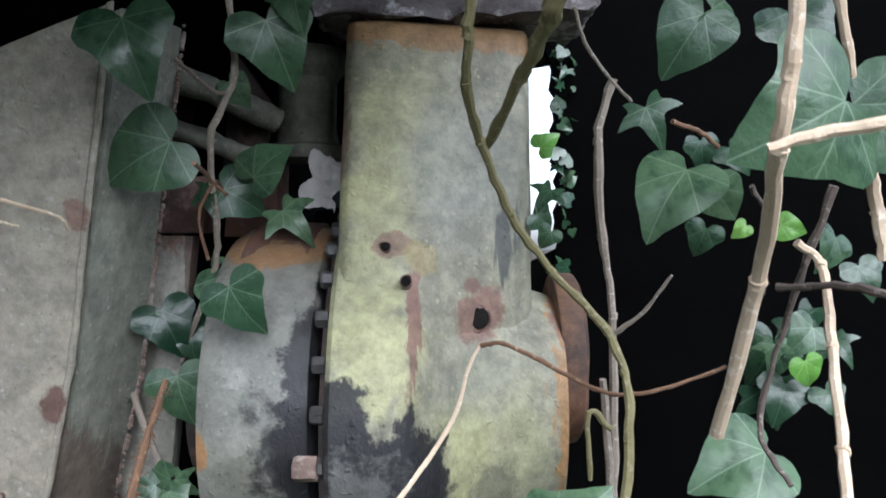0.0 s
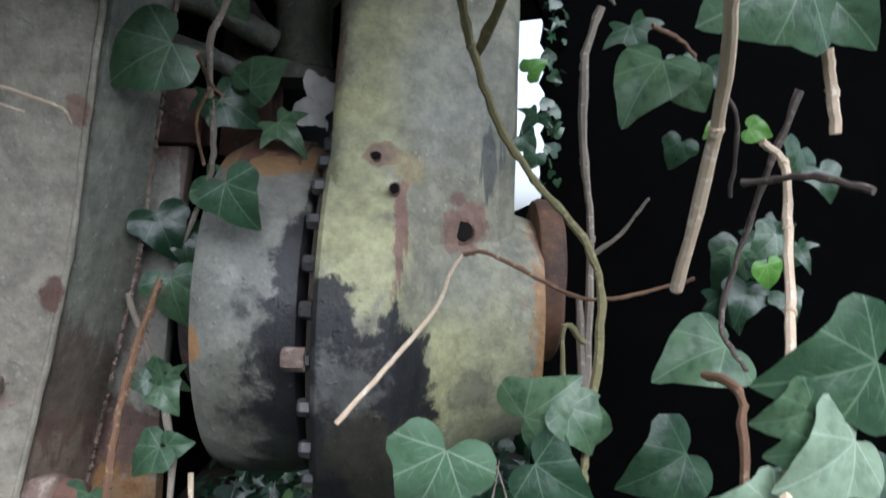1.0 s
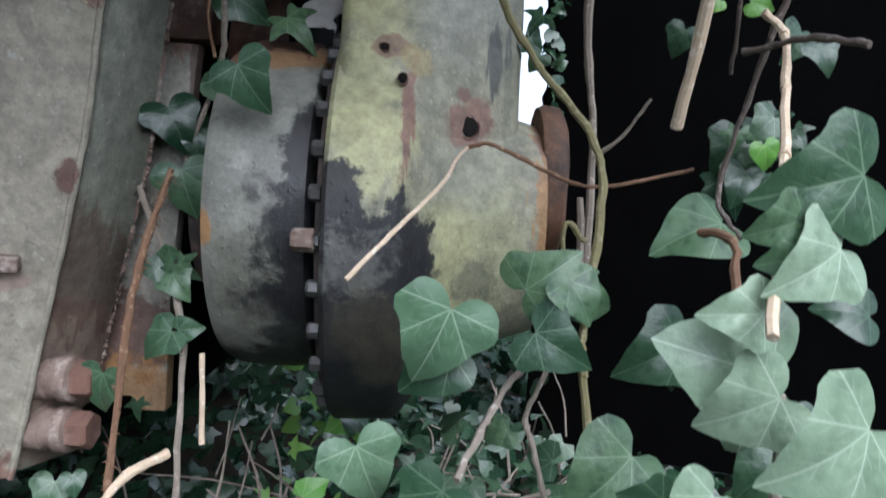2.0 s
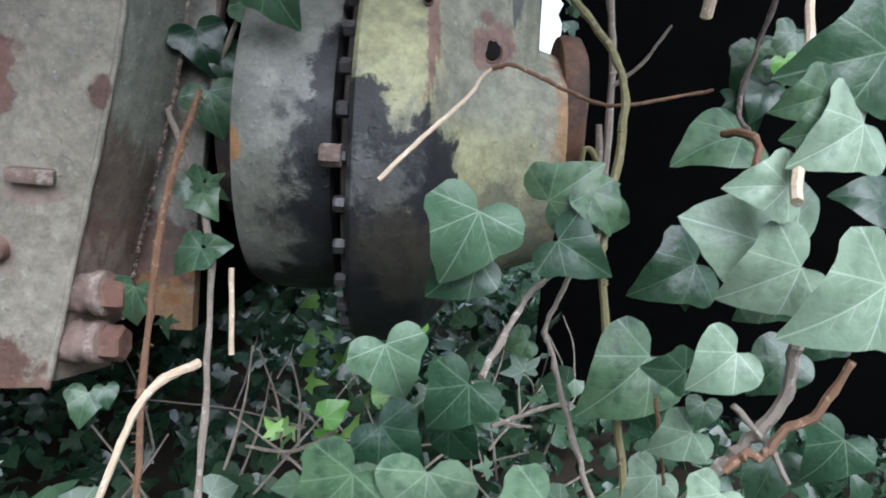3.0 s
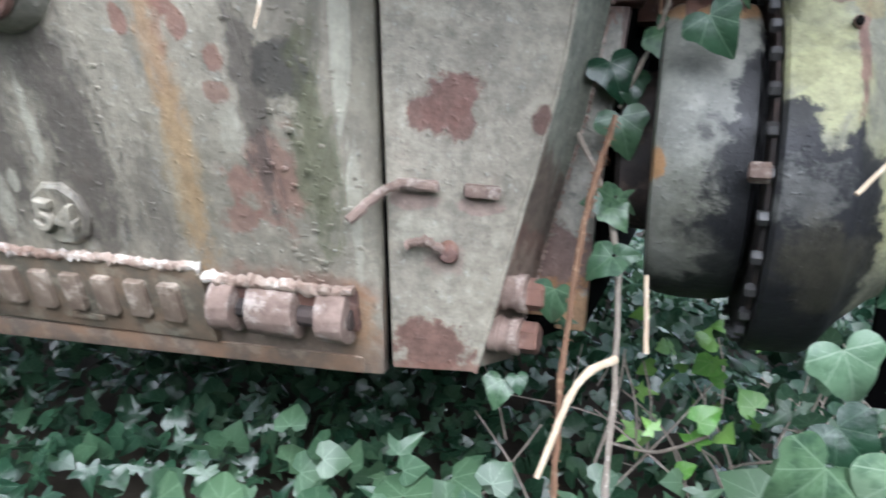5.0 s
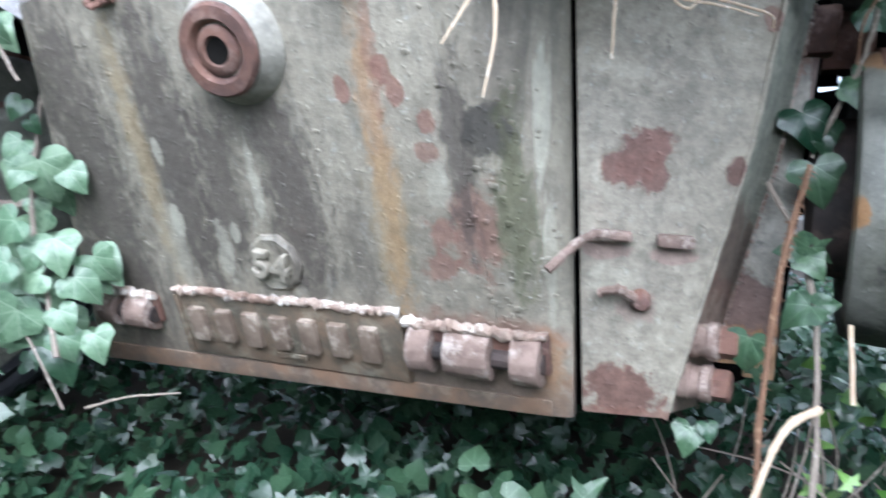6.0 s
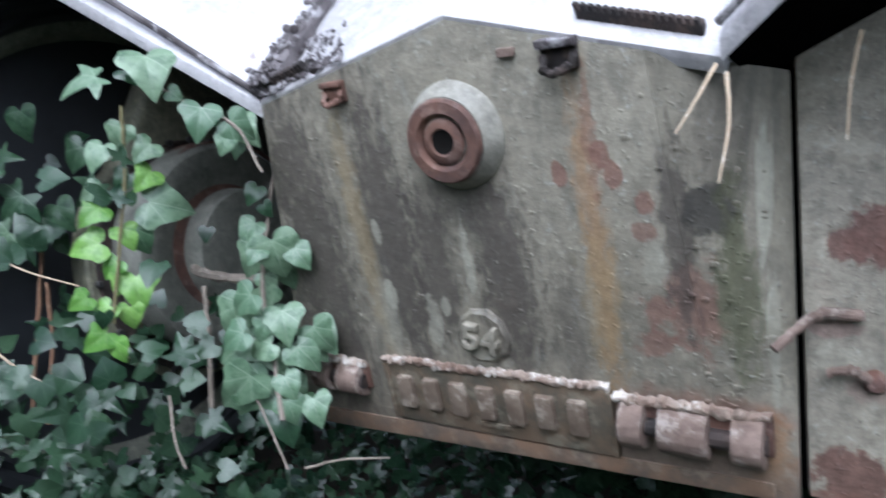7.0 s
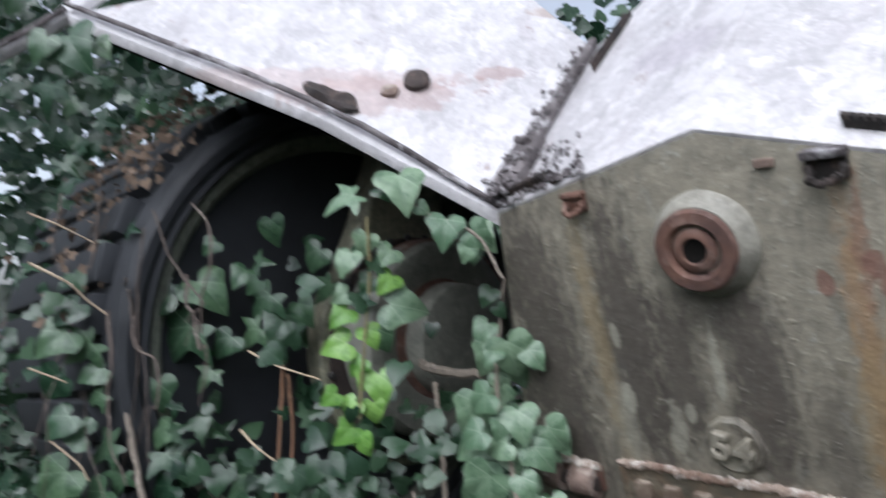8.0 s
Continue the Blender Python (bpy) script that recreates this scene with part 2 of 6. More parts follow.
paint_arm = paint("lichened_arm_paint", base=(0.235, 0.228, 0.165), dark=(0.10, 0.10, 0.08), pale=(0.40, 0.375, 0.24), streak=0.25, rusty=0.08, spots=(
    (-0.05, 1.10, 0.08, 0.10, LICHEN, 0.4, 0.4), (-0.08, 1.00, 0.05, 0.07, LICHEN, 0.7, 0.3), (0.05, 0.70, 0.07, 0.12, LICHEN, 0.6, 0.4), (-0.09, 0.86, 0.055, 0.11, LICHEN, 0.8, 0.3),
    (-0.075, 0.83, 0.05, 0.06, LICHEN_BRIGHT, 0.4, 0.3, 1.0), (0.025, 0.69, 0.03, 0.07, LICHEN_BRIGHT, 0.4, 0.3, 1.0), (-0.07, 1.11, 0.04, 0.04, LICHEN_BRIGHT, 0.3, 0.3, 1.0), (-0.09, 1.01, 0.03, 0.04, LICHEN_BRIGHT, 0.3, 0.3, 1.0),
    (0.02, 1.05, 0.06, 0.09, (0.20, 0.205, 0.175), 0.6, 0.5), (0.09, 1.02, 0.03, 0.10, (0.15, 0.155, 0.12), 0.6, 0.5), (0.04, 0.80, 0.05, 0.04, (0.21, 0.21, 0.175), 0.5, 0.5),
    (-0.033, 0.86, 0.008, 0.075, RUST, 0.9), (-0.06, 0.955, 0.022, 0.014, RUST, 0.75), (0.045, 0.872, 0.028, 0.034, RUST, 0.85), (0.035, 0.905, 0.012, 0.012, RUST, 0.8), (-0.025, 0.94, 0.02, 0.02, (0.30, 0.24, 0.10), 0.55),
    (0.165, 0.78, 0.025, 0.16, RUST_ORANGE, 0.8), (0.175, 0.86, 0.03, 0.06, RUST, 0.8), (0.078, 0.955, 0.014, 0.045, (0.06, 0.065, 0.06), 0.85), (0.06, 0.665, 0.03, 0.03, (0.10, 0.10, 0.08), 0.6, 0.3, 1.2),
    (-0.085, 0.60, 0.098, 0.165, OIL_AND_SHADE, 0.97, 0.1, 0.45), (-0.118, 0.70, 0.048, 0.125, OIL_AND_SHADE, 0.97, 0.1, 0.45), (-0.045, 0.67, 0.060, 0.088, OIL_AND_SHADE, 0.97, 0.1, 0.45), (-0.085, 0.50, 0.085, 0.20, OIL_AND_SHADE, 0.97, 0.1, 0.45),
    (-0.085, 0.69, 0.045, 0.032, OIL_GREY, 0.6, 0.4, 1.5), (-0.05, 0.60, 0.05, 0.06, (0.055, 0.05, 0.032), 0.6, 0.5, 1.2),
    (0.02, 1.24, 0.30, 0.03, RUST_ORANGE, 0.7), (-0.13, 1.10, 0.012, 0.08, RUST, 0.7)))
# dark patches on the hub paint in both its oil and its shading
paint_hub = paint("oily_shaded_hub_paint", base=(0.21, 0.21, 0.18), dark=(0.11, 0.11, 0.09), pale=(0.28, 0.28, 0.25), streak=0.12, rusty=0.08, rough=0.5, mottle=0.5, spots=(
    (-0.215, 0.64, 0.05, 0.09, (0.10, 0.10, 0.075), 0.6, 0.6), (-0.118, 0.735, 0.070, 0.195, OIL_AND_SHADE, 0.97, 0.1, 0.45), (-0.165, 0.71, 0.048, 0.075, OIL_AND_SHADE, 0.85, 0.35, 1.1), (-0.16, 0.60, 0.06, 0.09, OIL_AND_SHADE, 0.9, 0.45, 0.9),
    (-0.19, 0.525, 0.13, 0.045, OIL_AND_SHADE, 0.95, 0.3), (-0.278, 0.72, 0.012, 0.02, RUST_ORANGE, 0.8), (-0.20, 0.955, 0.10, 0.025, RUST_ORANGE, 0.7)))
# pale base puts the sky light on the top plates into the paint
paint_top = paint("weathered_sky_lit_top_plate", base=(0.58, 0.56, 0.57), dark=(0.26, 0.23, 0.24), pale=(0.66, 0.65, 0.66), streak=0.3, rusty=0.6, rough=0.45, mottle=0.35, spots=((-1.93, 1.33, 0.14, 0.05, (0.36, 0.26, 0.24), 0.6), (-2.1, 1.37, 0.30, 0.035, (0.40, 0.30, 0.28), 0.5), (-1.75, 1.40, 0.04, 0.02, (0.3, 0.2, 0.18), 0.6), (-1.70, 1.60, 0.06, 0.02, (0.34, 0.25, 0.2), 0.6), (-1.3, 1.35, 0.12, 0.05, (0.36, 0.33, 0.36), 0.6), (-1.0, 1.5, 0.2, 0.1, (0.4, 0.37, 0.40), 0.5)))
dead_bark = bark("dead_vine_bark", (0.13, 0.10, 0.085), (0.05, 0.038, 0.03), (0.26, 0.22, 0.19))
rust_metal = rust("brown_rust", (0.165, 0.085, 0.06), (0.08, 0.045, 0.038), (0.34, 0.24, 0.20), 0.4)
rust_pale = rust("pale_flaking_rust", (0.232, 0.166, 0.134), (0.11, 0.073, 0.056), (0.47, 0.41, 0.36), 0.65)
rust_white = rust("white_flaking_scale", (0.36, 0.29, 0.235), (0.17, 0.105, 0.075), (0.68, 0.64, 0.58), 0.9)
rust_black = rust("blackened_rust", (0.05, 0.035, 0.03), (0.015, 0.013, 0.012), (0.15, 0.10, 0.08), 0.4)
# near-black puts the shade of unlit hollows into the colour
shade_black = plain("shade_black_steel", (0.0014, 0.0014, 0.0014), 0.98, 0.5, 12.0, 0.02)
# near-black puts the shade inside holes into the colour
black_hole = plain("unlit_bore", (0.01, 0.009, 0.008), 0.95, 0.4, 40.0, 0.1)
nut_steel = plain("worn_nut_steel", (0.045, 0.043, 0.042), 0.35, 0.9, 45.0)
rubber = plain("weathered_black_rubber", (0.020, 0.022, 0.026), 0.65, 0.5, 14.0)
# one leaf in four tones: light and shade are put into the colours
ivy_green = leaf_material("ivy_leaf", (0.028, 0.070, 0.036), (0.095, 0.162, 0.082), (0.24, 0.33, 0.22))
ivy_lit = leaf_material("sunlit_ivy_leaf", (0.085, 0.160, 0.09), (0.20, 0.29, 0.18), (0.40, 0.49, 0.37))
ivy_bright_lit = leaf_material("brightly_lit_ivy_leaf", (0.165, 0.245, 0.16), (0.25, 0.335, 0.23), (0.54, 0.61, 0.50))
ivy_shaded = leaf_material("shade_ivy_leaf", (0.013, 0.040, 0.021), (0.046, 0.088, 0.045), (0.09, 0.15, 0.09), 0.27)
ivy_young = leaf_material("young_ivy_leaf", (0.10, 0.26, 0.04), (0.22, 0.40, 0.09), (0.40, 0.52, 0.24))
stem_grey = bark("grey_ivy_stem", (0.32, 0.275, 0.225), (0.14, 0.11, 0.085), (0.48, 0.43, 0.37))
stem_brown = bark("rusty_brown_stem", (0.23, 0.125, 0.07), (0.10, 0.055, 0.033), (0.36, 0.24, 0.15))
gutter_scale = rust("grey_rust_scale", (0.17, 0.15, 0.15), (0.05, 0.04, 0.042), (0.50, 0.48, 0.49), 0.8)
stem_green = bark("olive_vine", (0.22, 0.20, 0.09), (0.12, 0.10, 0.05), (0.30, 0.27, 0.16))
straw = bark("dry_straw", (0.62, 0.51, 0.37), (0.42, 0.30, 0.20), (0.76, 0.69, 0.58))
soil = plain("dark_leaf_litter", (0.035, 0.028, 0.02), 0.95, 0.7, 25.0, 0.2)


# ---- builders ----
def thing(name, x, y, z, label, category, group="", kind=""):
    ob = new(name)
    ob.empty_display_size = 0.05
    ob.location = (x * K, y * K, z * K)
    bpy.context.view_layer.update()
    return tagged(ob, label, category, group, kind)


def part(name, bm, material, parent=None, label="", smooth=35):
    """Links a bmesh, built in plan units, as one mesh object under a thing or a part."""
    bmesh.ops.scale(bm, vec=(K, K, K), verts=bm.verts)
    bmesh.ops.recalc_face_normals(bm, faces=bm.faces)
    if smooth:
        for e in bm.edges:
            e.smooth = len(e.link_faces) == 2 and e.calc_face_angle(0) < radians(smooth)
        for f in bm.faces:
            f.smooth = True
    data = bpy.data.meshes.new(name)
    bm.to_mesh(data)
    bm.free()
    data.materials.append(material)
    ob = new(name, data)
    if parent is not None:
        ob.parent = parent
        ob.matrix_parent_inverse = parent.matrix_world.inverted()
    if label:
        ob["label"] = label
    return ob


def slab(points, back, bevel=0.004):
    """A plate: a polygon in space, thickened along the vector back, with softened edges."""
    bm = bmesh.new()
    a = [bm.verts.new(p) for p in points]
    b = [bm.verts.new(Vector(p) + Vector(back)) for p in points]
    bm.faces.new(a)
    bm.faces.new(b[::-1])
    n = len(a)
    for i in range(n):
        bm.faces.new((a[i], a[i - 1], b[i - 1], b[i]))
    bmesh.ops.recalc_face_normals(bm, faces=bm.faces)
    if bevel:
        bmesh.ops.bevel(bm, geom=list(bm.edges), offset=bevel, segments=2, affect='EDGES', profile=0.6, clamp_overlap=True)
    return bm


def block(cx, cy, cz, sx, sy, sz, turn=None, bevel=0.003):
    bm = bmesh.new()
    bmesh.ops.create_cube(bm, size=1, matrix=Matrix.Diagonal((sx, sy, sz, 1)))
    if bevel:
        bmesh.ops.bevel(bm, geom=list(bm.edges), offset=bevel, segments=2, affect='EDGES', profile=0.6, clamp_overlap=True)
    bm.transform(Matrix.Translation((cx, cy, cz)) @ (turn or Matrix()))
    return bm


def lathe(profile, cy, cz, segs=64, sag=1.0):
    """A turned body about a line along x: profile of (x, radius). sag stretches its lower half."""
    bm = bmesh.new()
    rings = []
    for x, r in profile:
        ring = []
        for i in range(segs):
            a = 2 * math.pi * i / segs
            dz = r * math.sin(a)
            ring.append(bm.verts.new((x, cy + r * math.cos(a), cz + dz * (sag if dz < 0 else 1))))
        rings.append(ring)
    for p, q in zip(rings, rings[1:]):
        for i in range(segs):
            bm.faces.new((p[i - 1], p[i], q[i], q[i - 1]))
    bm.faces.new(rings[0])
    bm.faces.new(rings[-1][::-1])
    return bm


def turned(profile, m, segs=40):
    """A turned body about its own z: profile of (radius, height), set at the pose m."""
    bm = bmesh.new()
    rings = [[bm.verts.new((r * math.cos(2 * math.pi * i / segs), r * math.sin(2 * math.pi * i / segs), h)) for i in range(segs)] for r, h in profile]
    for p, q in zip(rings, rings[1:]):
        for i in range(segs):
            bm.faces.new((p[i - 1], p[i], q[i], q[i - 1]))
    bm.faces.new(rings[0])
    bm.faces.new(rings[-1][::-1])
    bm.transform(m)
    return bm


def rough_up(bm, amount, scale=9.0, seed=0.0):
    for v in bm.verts:
        v.co += amount * noise.noise_vector(v.co * scale + Vector((seed, seed, 0)))
    return bm


def tube(points, r0, r1, sides=7, knots=0.15, steps=6, seed=1):
    """A stem through a few points: smooth, tapered, with knots and a slightly crooked run."""
    pts = [Vector(p) for p in points]
    ext = [2 * pts[0] - pts[1]] + pts + [2 * pts[-1] - pts[-2]]
    run = []
    for i in range(1, len(ext) - 2):
        a, b, c, d = ext[i - 1:i + 3]
        for j in range(steps):
            t = j / steps
            run.append(0.5 * (2 * b + (c - a) * t + (2 * a - 5 * b + 4 * c - d) * t * t + (3 * b - a - 3 * c + d) * t ** 3))
    run.append(pts[-1])
    bm = bmesh.new()
    side = Vector((0.31, 0.9, 0.2))
    rings = []
    rnd = random.Random(seed)
    for i, p in enumerate(run):
        d = (run[min(i + 1, len(run) - 1)] - run[max(i - 1, 0)]).normalized()
        u = d.cross(side).normalized()
        w = d.cross(u)
        f = i / (len(run) - 1)
        r = (r0 + (r1 - r0) * f) * (1 + knots * rnd.uniform(-1, 1.4))
        q = p + (u * rnd.uniform(-1, 1) + w * rnd.uniform(-1, 1)) * r * knots * 2
        rings.append([bm.verts.new(q + r * (u * math.cos(2 * math.pi * k / sides) + w * math.sin(2 * math.pi * k / sides))) for k in range(sides)])
    for p, q in zip(rings, rings[1:]):
        for k in range(sides):
            bm.faces.new((p[k - 1], p[k], q[k], q[k - 1]))
    bm.faces.new(rings[0])
    bm.faces.new(rings[-1][::-1])
    return bm


def joined(parts):
    bm = bmesh.new()
    for p in parts:
        data = bpy.data.meshes.new("joint")
        p.to_mesh(data)
        p.free()
        bm.from_mesh(data)
        bpy.data.meshes.remove(data)
    return bm


# half outlines of a leaf, from the notch at its stalk round to the tip: (x, y)
HEART = ((0.0, 0.0), (0.10, -0.13), (0.25, -0.17), (0.40, -0.08), (0.46, 0.07), (0.43, 0.22), (0.36, 0.38), (0.25, 0.54), (0.12, 0.69), (0.0, 0.80))
LOBED = ((0.0, 0.0), (0.08, -0.11), (0.20, -0.18), (0.35, -0.18), (0.46, -0.08), (0.53, 0.08), (0.49, 0.20), (0.38, 0.31), (0.31, 0.45), (0.21, 0.61), (0.10, 0.75), (0.0, 0.83))
STAR = ((0.0, 0.0), (0.08, -0.10), (0.20, -0.20), (0.31, -0.20), (0.29, -0.05), (0.42, 0.03), (0.60, 0.20), (0.40, 0.21), (0.22, 0.25), (0.17, 0.44), (0.09, 0.66), (0.0, 0.86))


def leaf_form(half, rings=(0.2, 0.4, 0.6, 0.8, 1.0), cup=0.10, wave=0.035, seed=0, thin=1.0):
    """Vertices, faces and leaf-plane coordinates of one leaf, stalk at the origin and tip along +y."""
    rnd = random.Random(seed)
    outline = [(x * thin, y) for x, y in half] + [(-x * thin, y) for x, y in half[-2:0:-1]]
    cx, cy = 0.0, 0.16
    flat = [(cx, cy)]
    for k in rings:
        for x, y in outline:
            j = 1 + (rnd.uniform(-0.02, 0.02) if k == 1.0 else 0)
            flat.append((cx + (x - cx) * k * j, cy + (y - cy) * k * j))
    ph, lop = rnd.uniform(0, 6), rnd.uniform(-0.12, 0.12)
    verts = []
    for x, y in flat:
        rr = math.hypot(x, y - cy)
        fold = math.hypot(x, 0.05) - 0.05
        verts.append((x, y, cup * fold * 1.2 + lop * x - 0.30 * max(0, y - 0.2) ** 2 - 0.32 * rr * rr + wave * math.sin(5 * math.atan2(x, y - cy + 1e-6) + ph) * rr * rr * 2.2))
    n = len(outline)
    faces = [(0, 1 + i, 1 + (i + 1) % n) for i in range(n)]
    for k in range(len(rings) - 1):
        a, b = 1 + k * n, 1 + (k + 1) * n
        faces += [(a + i, b + i, b + (i + 1) % n, a + (i + 1) % n) for i in range(n)]
    return verts, faces, flat


def leaf_mesh(name, form, material):
    verts, faces, flat = form
    data = bpy.data.meshes.new(name)
    data.from_pydata(verts, [], faces)
    uv = data.uv_layers.new(name="leaf")
    for loop in data.loops:
        x, y = flat[loop.vertex_index]
        uv.data[loop.index].uv = (0.5 + x, 0.2 + y)
    for p in data.polygons:
        p.use_smooth = True
    data.materials.append(material)
    return data


def rounded(half):
    """The same half outline with softly curved runs between its corners."""
    p = [Vector((*q, 0)) for q in half]
    ext = [Vector((-p[1].x, p[1].y, 0))] + p + [Vector((-p[-2].x, p[-2].y, 0))]
    run = []
    for i in range(1, len(ext) - 2):
        a, b, c, d = ext[i - 1:i + 3]
        for f in (0.0, 0.5):
            q = 0.5 * (2 * b + (c - a) * f + (2 * a - 5 * b + 4 * c - d) * f * f + (3 * b - a - 3 * c + d) * f ** 3)
            run.append((max(q.x, 0.0), q.y))
    return run + [half[-1]]


FORMS = [leaf_form(rounded(h), cup=c, seed=s, thin=w) for s, (h, c, w) in enumerate(((HEART, 0.12, 1.0), (LOBED, 0.15, 1.0), (STAR, 0.10, 1.0), (LOBED, 0.05, 1.15), (HEART, 0.2, 1.12)))]
LEAVES = {m: [leaf_mesh("ivy_leaf", f, m) for f in FORMS] for m in (ivy_green, ivy_shaded, ivy_young, ivy_lit, ivy_bright_lit)}
FACING = Matrix(((-1, 0, 0, 0), (0, 0, -1, 0), (0, -1, 0, 0), (0, 0, 0, 1)))


def leaf(parent, x, y, z, size, roll=0, yaw=0, pitch=0, form=1, material=None):
    """One leaf of a plant, its stalk end at (x, y, z); at zero angles it faces -y with its tip down; roll turns the tip towards +x."""
    ob = new("leaf", LEAVES[material or ivy_green][form])
    ob.parent = parent
    ob.matrix_parent_inverse = parent.matrix_world.inverted()
    ob.matrix_basis = pose(x * K, y * K, z * K, 0, 0, yaw) @ pose(0, 0, 0, pitch, 0, 0) @ pose(0, 0, 0, 0, -roll, 0) @ FACING @ Matrix.Scale(size * K, 4)
    return ob


def leaf_mass(name, places, material, label, category, parent=None):
    """Uncounted leaves as one mesh: places are (x, y, z, size, 3x3 turn, form)."""
    small = [leaf_form(h, rings=(1.0,), cup=0.15, seed=9 + i) for i, h in enumerate((HEART[::2] + HEART[-1:] if len(HEART) % 2 == 0 else HEART[::2], LOBED[::2], STAR))]
    verts, faces, uvs = [], [], []
    for x, y, z, size, turn, form in places:
        fv, ff, flat = small[form % 3]
        base = len(verts)
        o = Vector((x, y, z))
        for v in fv:
            w = (o + turn @ (Vector(v) * size)) * K
            verts.append((w.x, w.y, w.z))
        for f in ff:
            faces.append([base + i for i in f])
            uvs.extend((0.5 + flat[i][0], 0.2 + flat[i][1]) for i in f)
    data = bpy.data.meshes.new(name)
    data.from_pydata(verts, [], faces)
    uv = data.uv_layers.new(name="leaf")
    uv.data.foreach_set("uv", [c for p in uvs for c in p])
    data.polygons.foreach_set("use_smooth", [True] * len(faces))
    data.materials.append(material)
    ob = new(name, data)
    if parent is not None:
        ob.parent = parent
        ob.matrix_parent_inverse = parent.matrix_world.inverted()
        return tagged(ob, kind="stuff")
    return tagged(ob, label, category, kind="stuff")


# ---- ground ----
def ground_height(x, y):
    return 0.05 * noise.noise(Vector((x * 0.9, y * 0.9, 0.3))) + 0.02 * noise.noise(Vector((x * 4, y * 4, 1.3)))


bm = bmesh.new()
edge = [-900, -200, -60, -20, -10] + [-6 + 0.25 * i for i in range(49)] + [10, 20, 60, 200, 900]
grid = [[bm.verts.new((x, y, ground_height(x, y) if max(abs(x), abs(y)) < 20 else 0)) for x in edge] for y in edge]
for r, s in zip(grid, grid[1:]):
    for i in range(len(edge) - 1):
        bm.faces.new((r[i], r[i + 1], s[i + 1], s[i]))
tagged(part("ground", bm, soil), "dark soil and leaf litter under the ivy", "ground", kind="structure")

# ---- the armoured vehicle ----
car = thing("armoured_car", -1.17, 0.9, 0.0, "abandoned grey-green armoured car, rusting and overgrown with ivy", "armoured car")


def nose(x, z):
    """A point of the raked nose plate."""
    return Vector((x, 0.035 * x - 0.435 * z + 1.028, z))


def panel(x, z):
    """A point of the corner panel beside it."""
    return Vector((x, 0.261 * x - 0.144 * z + 1.052, z))


NOSE_OUT = Vector((0.035, -1, -0.435)).normalized()
PANEL_OUT = Vector((0.261, -1, -0.144)).normalized()
nose_plate = part("nose_plate", slab([nose(-1.735, 0.335), nose(-0.764, 0.360), nose(-0.831, 1.037), nose(-1.148, 1.119), nose(-1.61, 1.027)],
                                     -NOSE_OUT * 0.03), paint_nose, car, "raked nose plate, streaked grey-green paint with rust runs")
# the plate's edge rolls back towards the corner panel
bm = bmesh.new()
rows_of = []
for j in range(21):
    f = j / 20
    zc, zp = 0.361 + f * 0.650, 0.372 + f * 0.658
    a, b, c = nose(-0.764 - 0.067 * f, zc + 0.026 * f) - NOSE_OUT * 0.0005, nose(-0.664 - 0.067 * f, zc), panel(-0.660 - 0.016 * f, zp)
    run = [(1 - u) ** 2 * a + 2 * u * (1 - u) * b + u * u * c for u in (k / 10 for k in range(11))]
    rows_of.append([bm.verts.new(p) for p in run] + [bm.verts.new(p + Vector((-0.004, 0.03, 0))) for p in run[::-1]])
for p, q in zip(rows_of, rows_of[1:]):
    for i in range(len(p)):
        bm.faces.new((p[i - 1], p[i], q[i], q[i - 1]))
bm.faces.new(rows_of[0])
bm.faces.new(rows_of[-1][::-1])
part("nose_edge", bm, paint_nose, car, "rolled edge of the nose plate", 50)
corner = part("corner_panel", slab([panel(-0.647, 0.382), panel(-0.522, 0.382), panel(-0.422, 0.80), panel(-0.375, 1.10), panel(-0.357, 1.215), panel(-0.668, 1.055)],
                                   -PANEL_OUT * 0.03), paint_panel, car, "corner panel with flaking rust patches")
# return of the panel, and the backing plate that it is welded to
edge_lo, edge_mid, edge_hi = panel(-0.522, 0.382), panel(-0.422, 0.80), panel(-0.354, 1.22)
deep = Vector((0.035, 0.115, 0.0))
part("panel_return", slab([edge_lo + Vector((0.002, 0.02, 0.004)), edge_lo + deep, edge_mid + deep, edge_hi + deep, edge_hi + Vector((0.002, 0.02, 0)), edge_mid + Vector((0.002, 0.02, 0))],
                          (-0.02, 0, 0.0), 0.002), paint_return, car, "return edge of the corner panel, painted darker for shade")
part("backing_plate", slab([(-0.60, 0.985, 0.44), (-0.37, 0.985, 0.44), (-0.365, 0.985, 0.64), (-0.335, 0.985, 0.968), (-0.60, 0.985, 0.968)],
                           (0, 0.03, 0)), paint_backing, car, "rust-stained backing plate")
part("cross_bar", rough_up(slab([(-0.50, 0.972, 0.970), (-0.315, 0.972, 0.972), (-0.308, 0.972, 1.045), (-0.50, 0.972, 1.04)], (0, 0.06, 0), 0.008), 0.004, 16), rust_metal, car, "rust-red cross bar")
# added black sheet for the shade behind the cross bar
part("arch_shade_back", slab([(-0.60, 1.16, 0.95), (-0.30, 1.16, 0.95), (-0.30, 1.16, 1.25), (-0.60, 1.16, 1.10)], (0, 0.02, 0), 0), shade_black, car)
beads = []
rnd = random.Random(4)
for i in range(230):
    f = i / 229
    p = (edge_lo.lerp(edge_mid, f / 0.4) if f < 0.4 else edge_mid.lerp(edge_hi, (f - 0.4) / 0.6)) + deep
    b = bmesh.new()
    bmesh.ops.create_icosphere(b, subdivisions=1, radius=0.0028 * rnd.uniform(0.5, 1.5), matrix=Matrix.Translation(p + Vector((0.002, 0.0, rnd.uniform(-0.004, 0.004)))))
    beads.append(b)
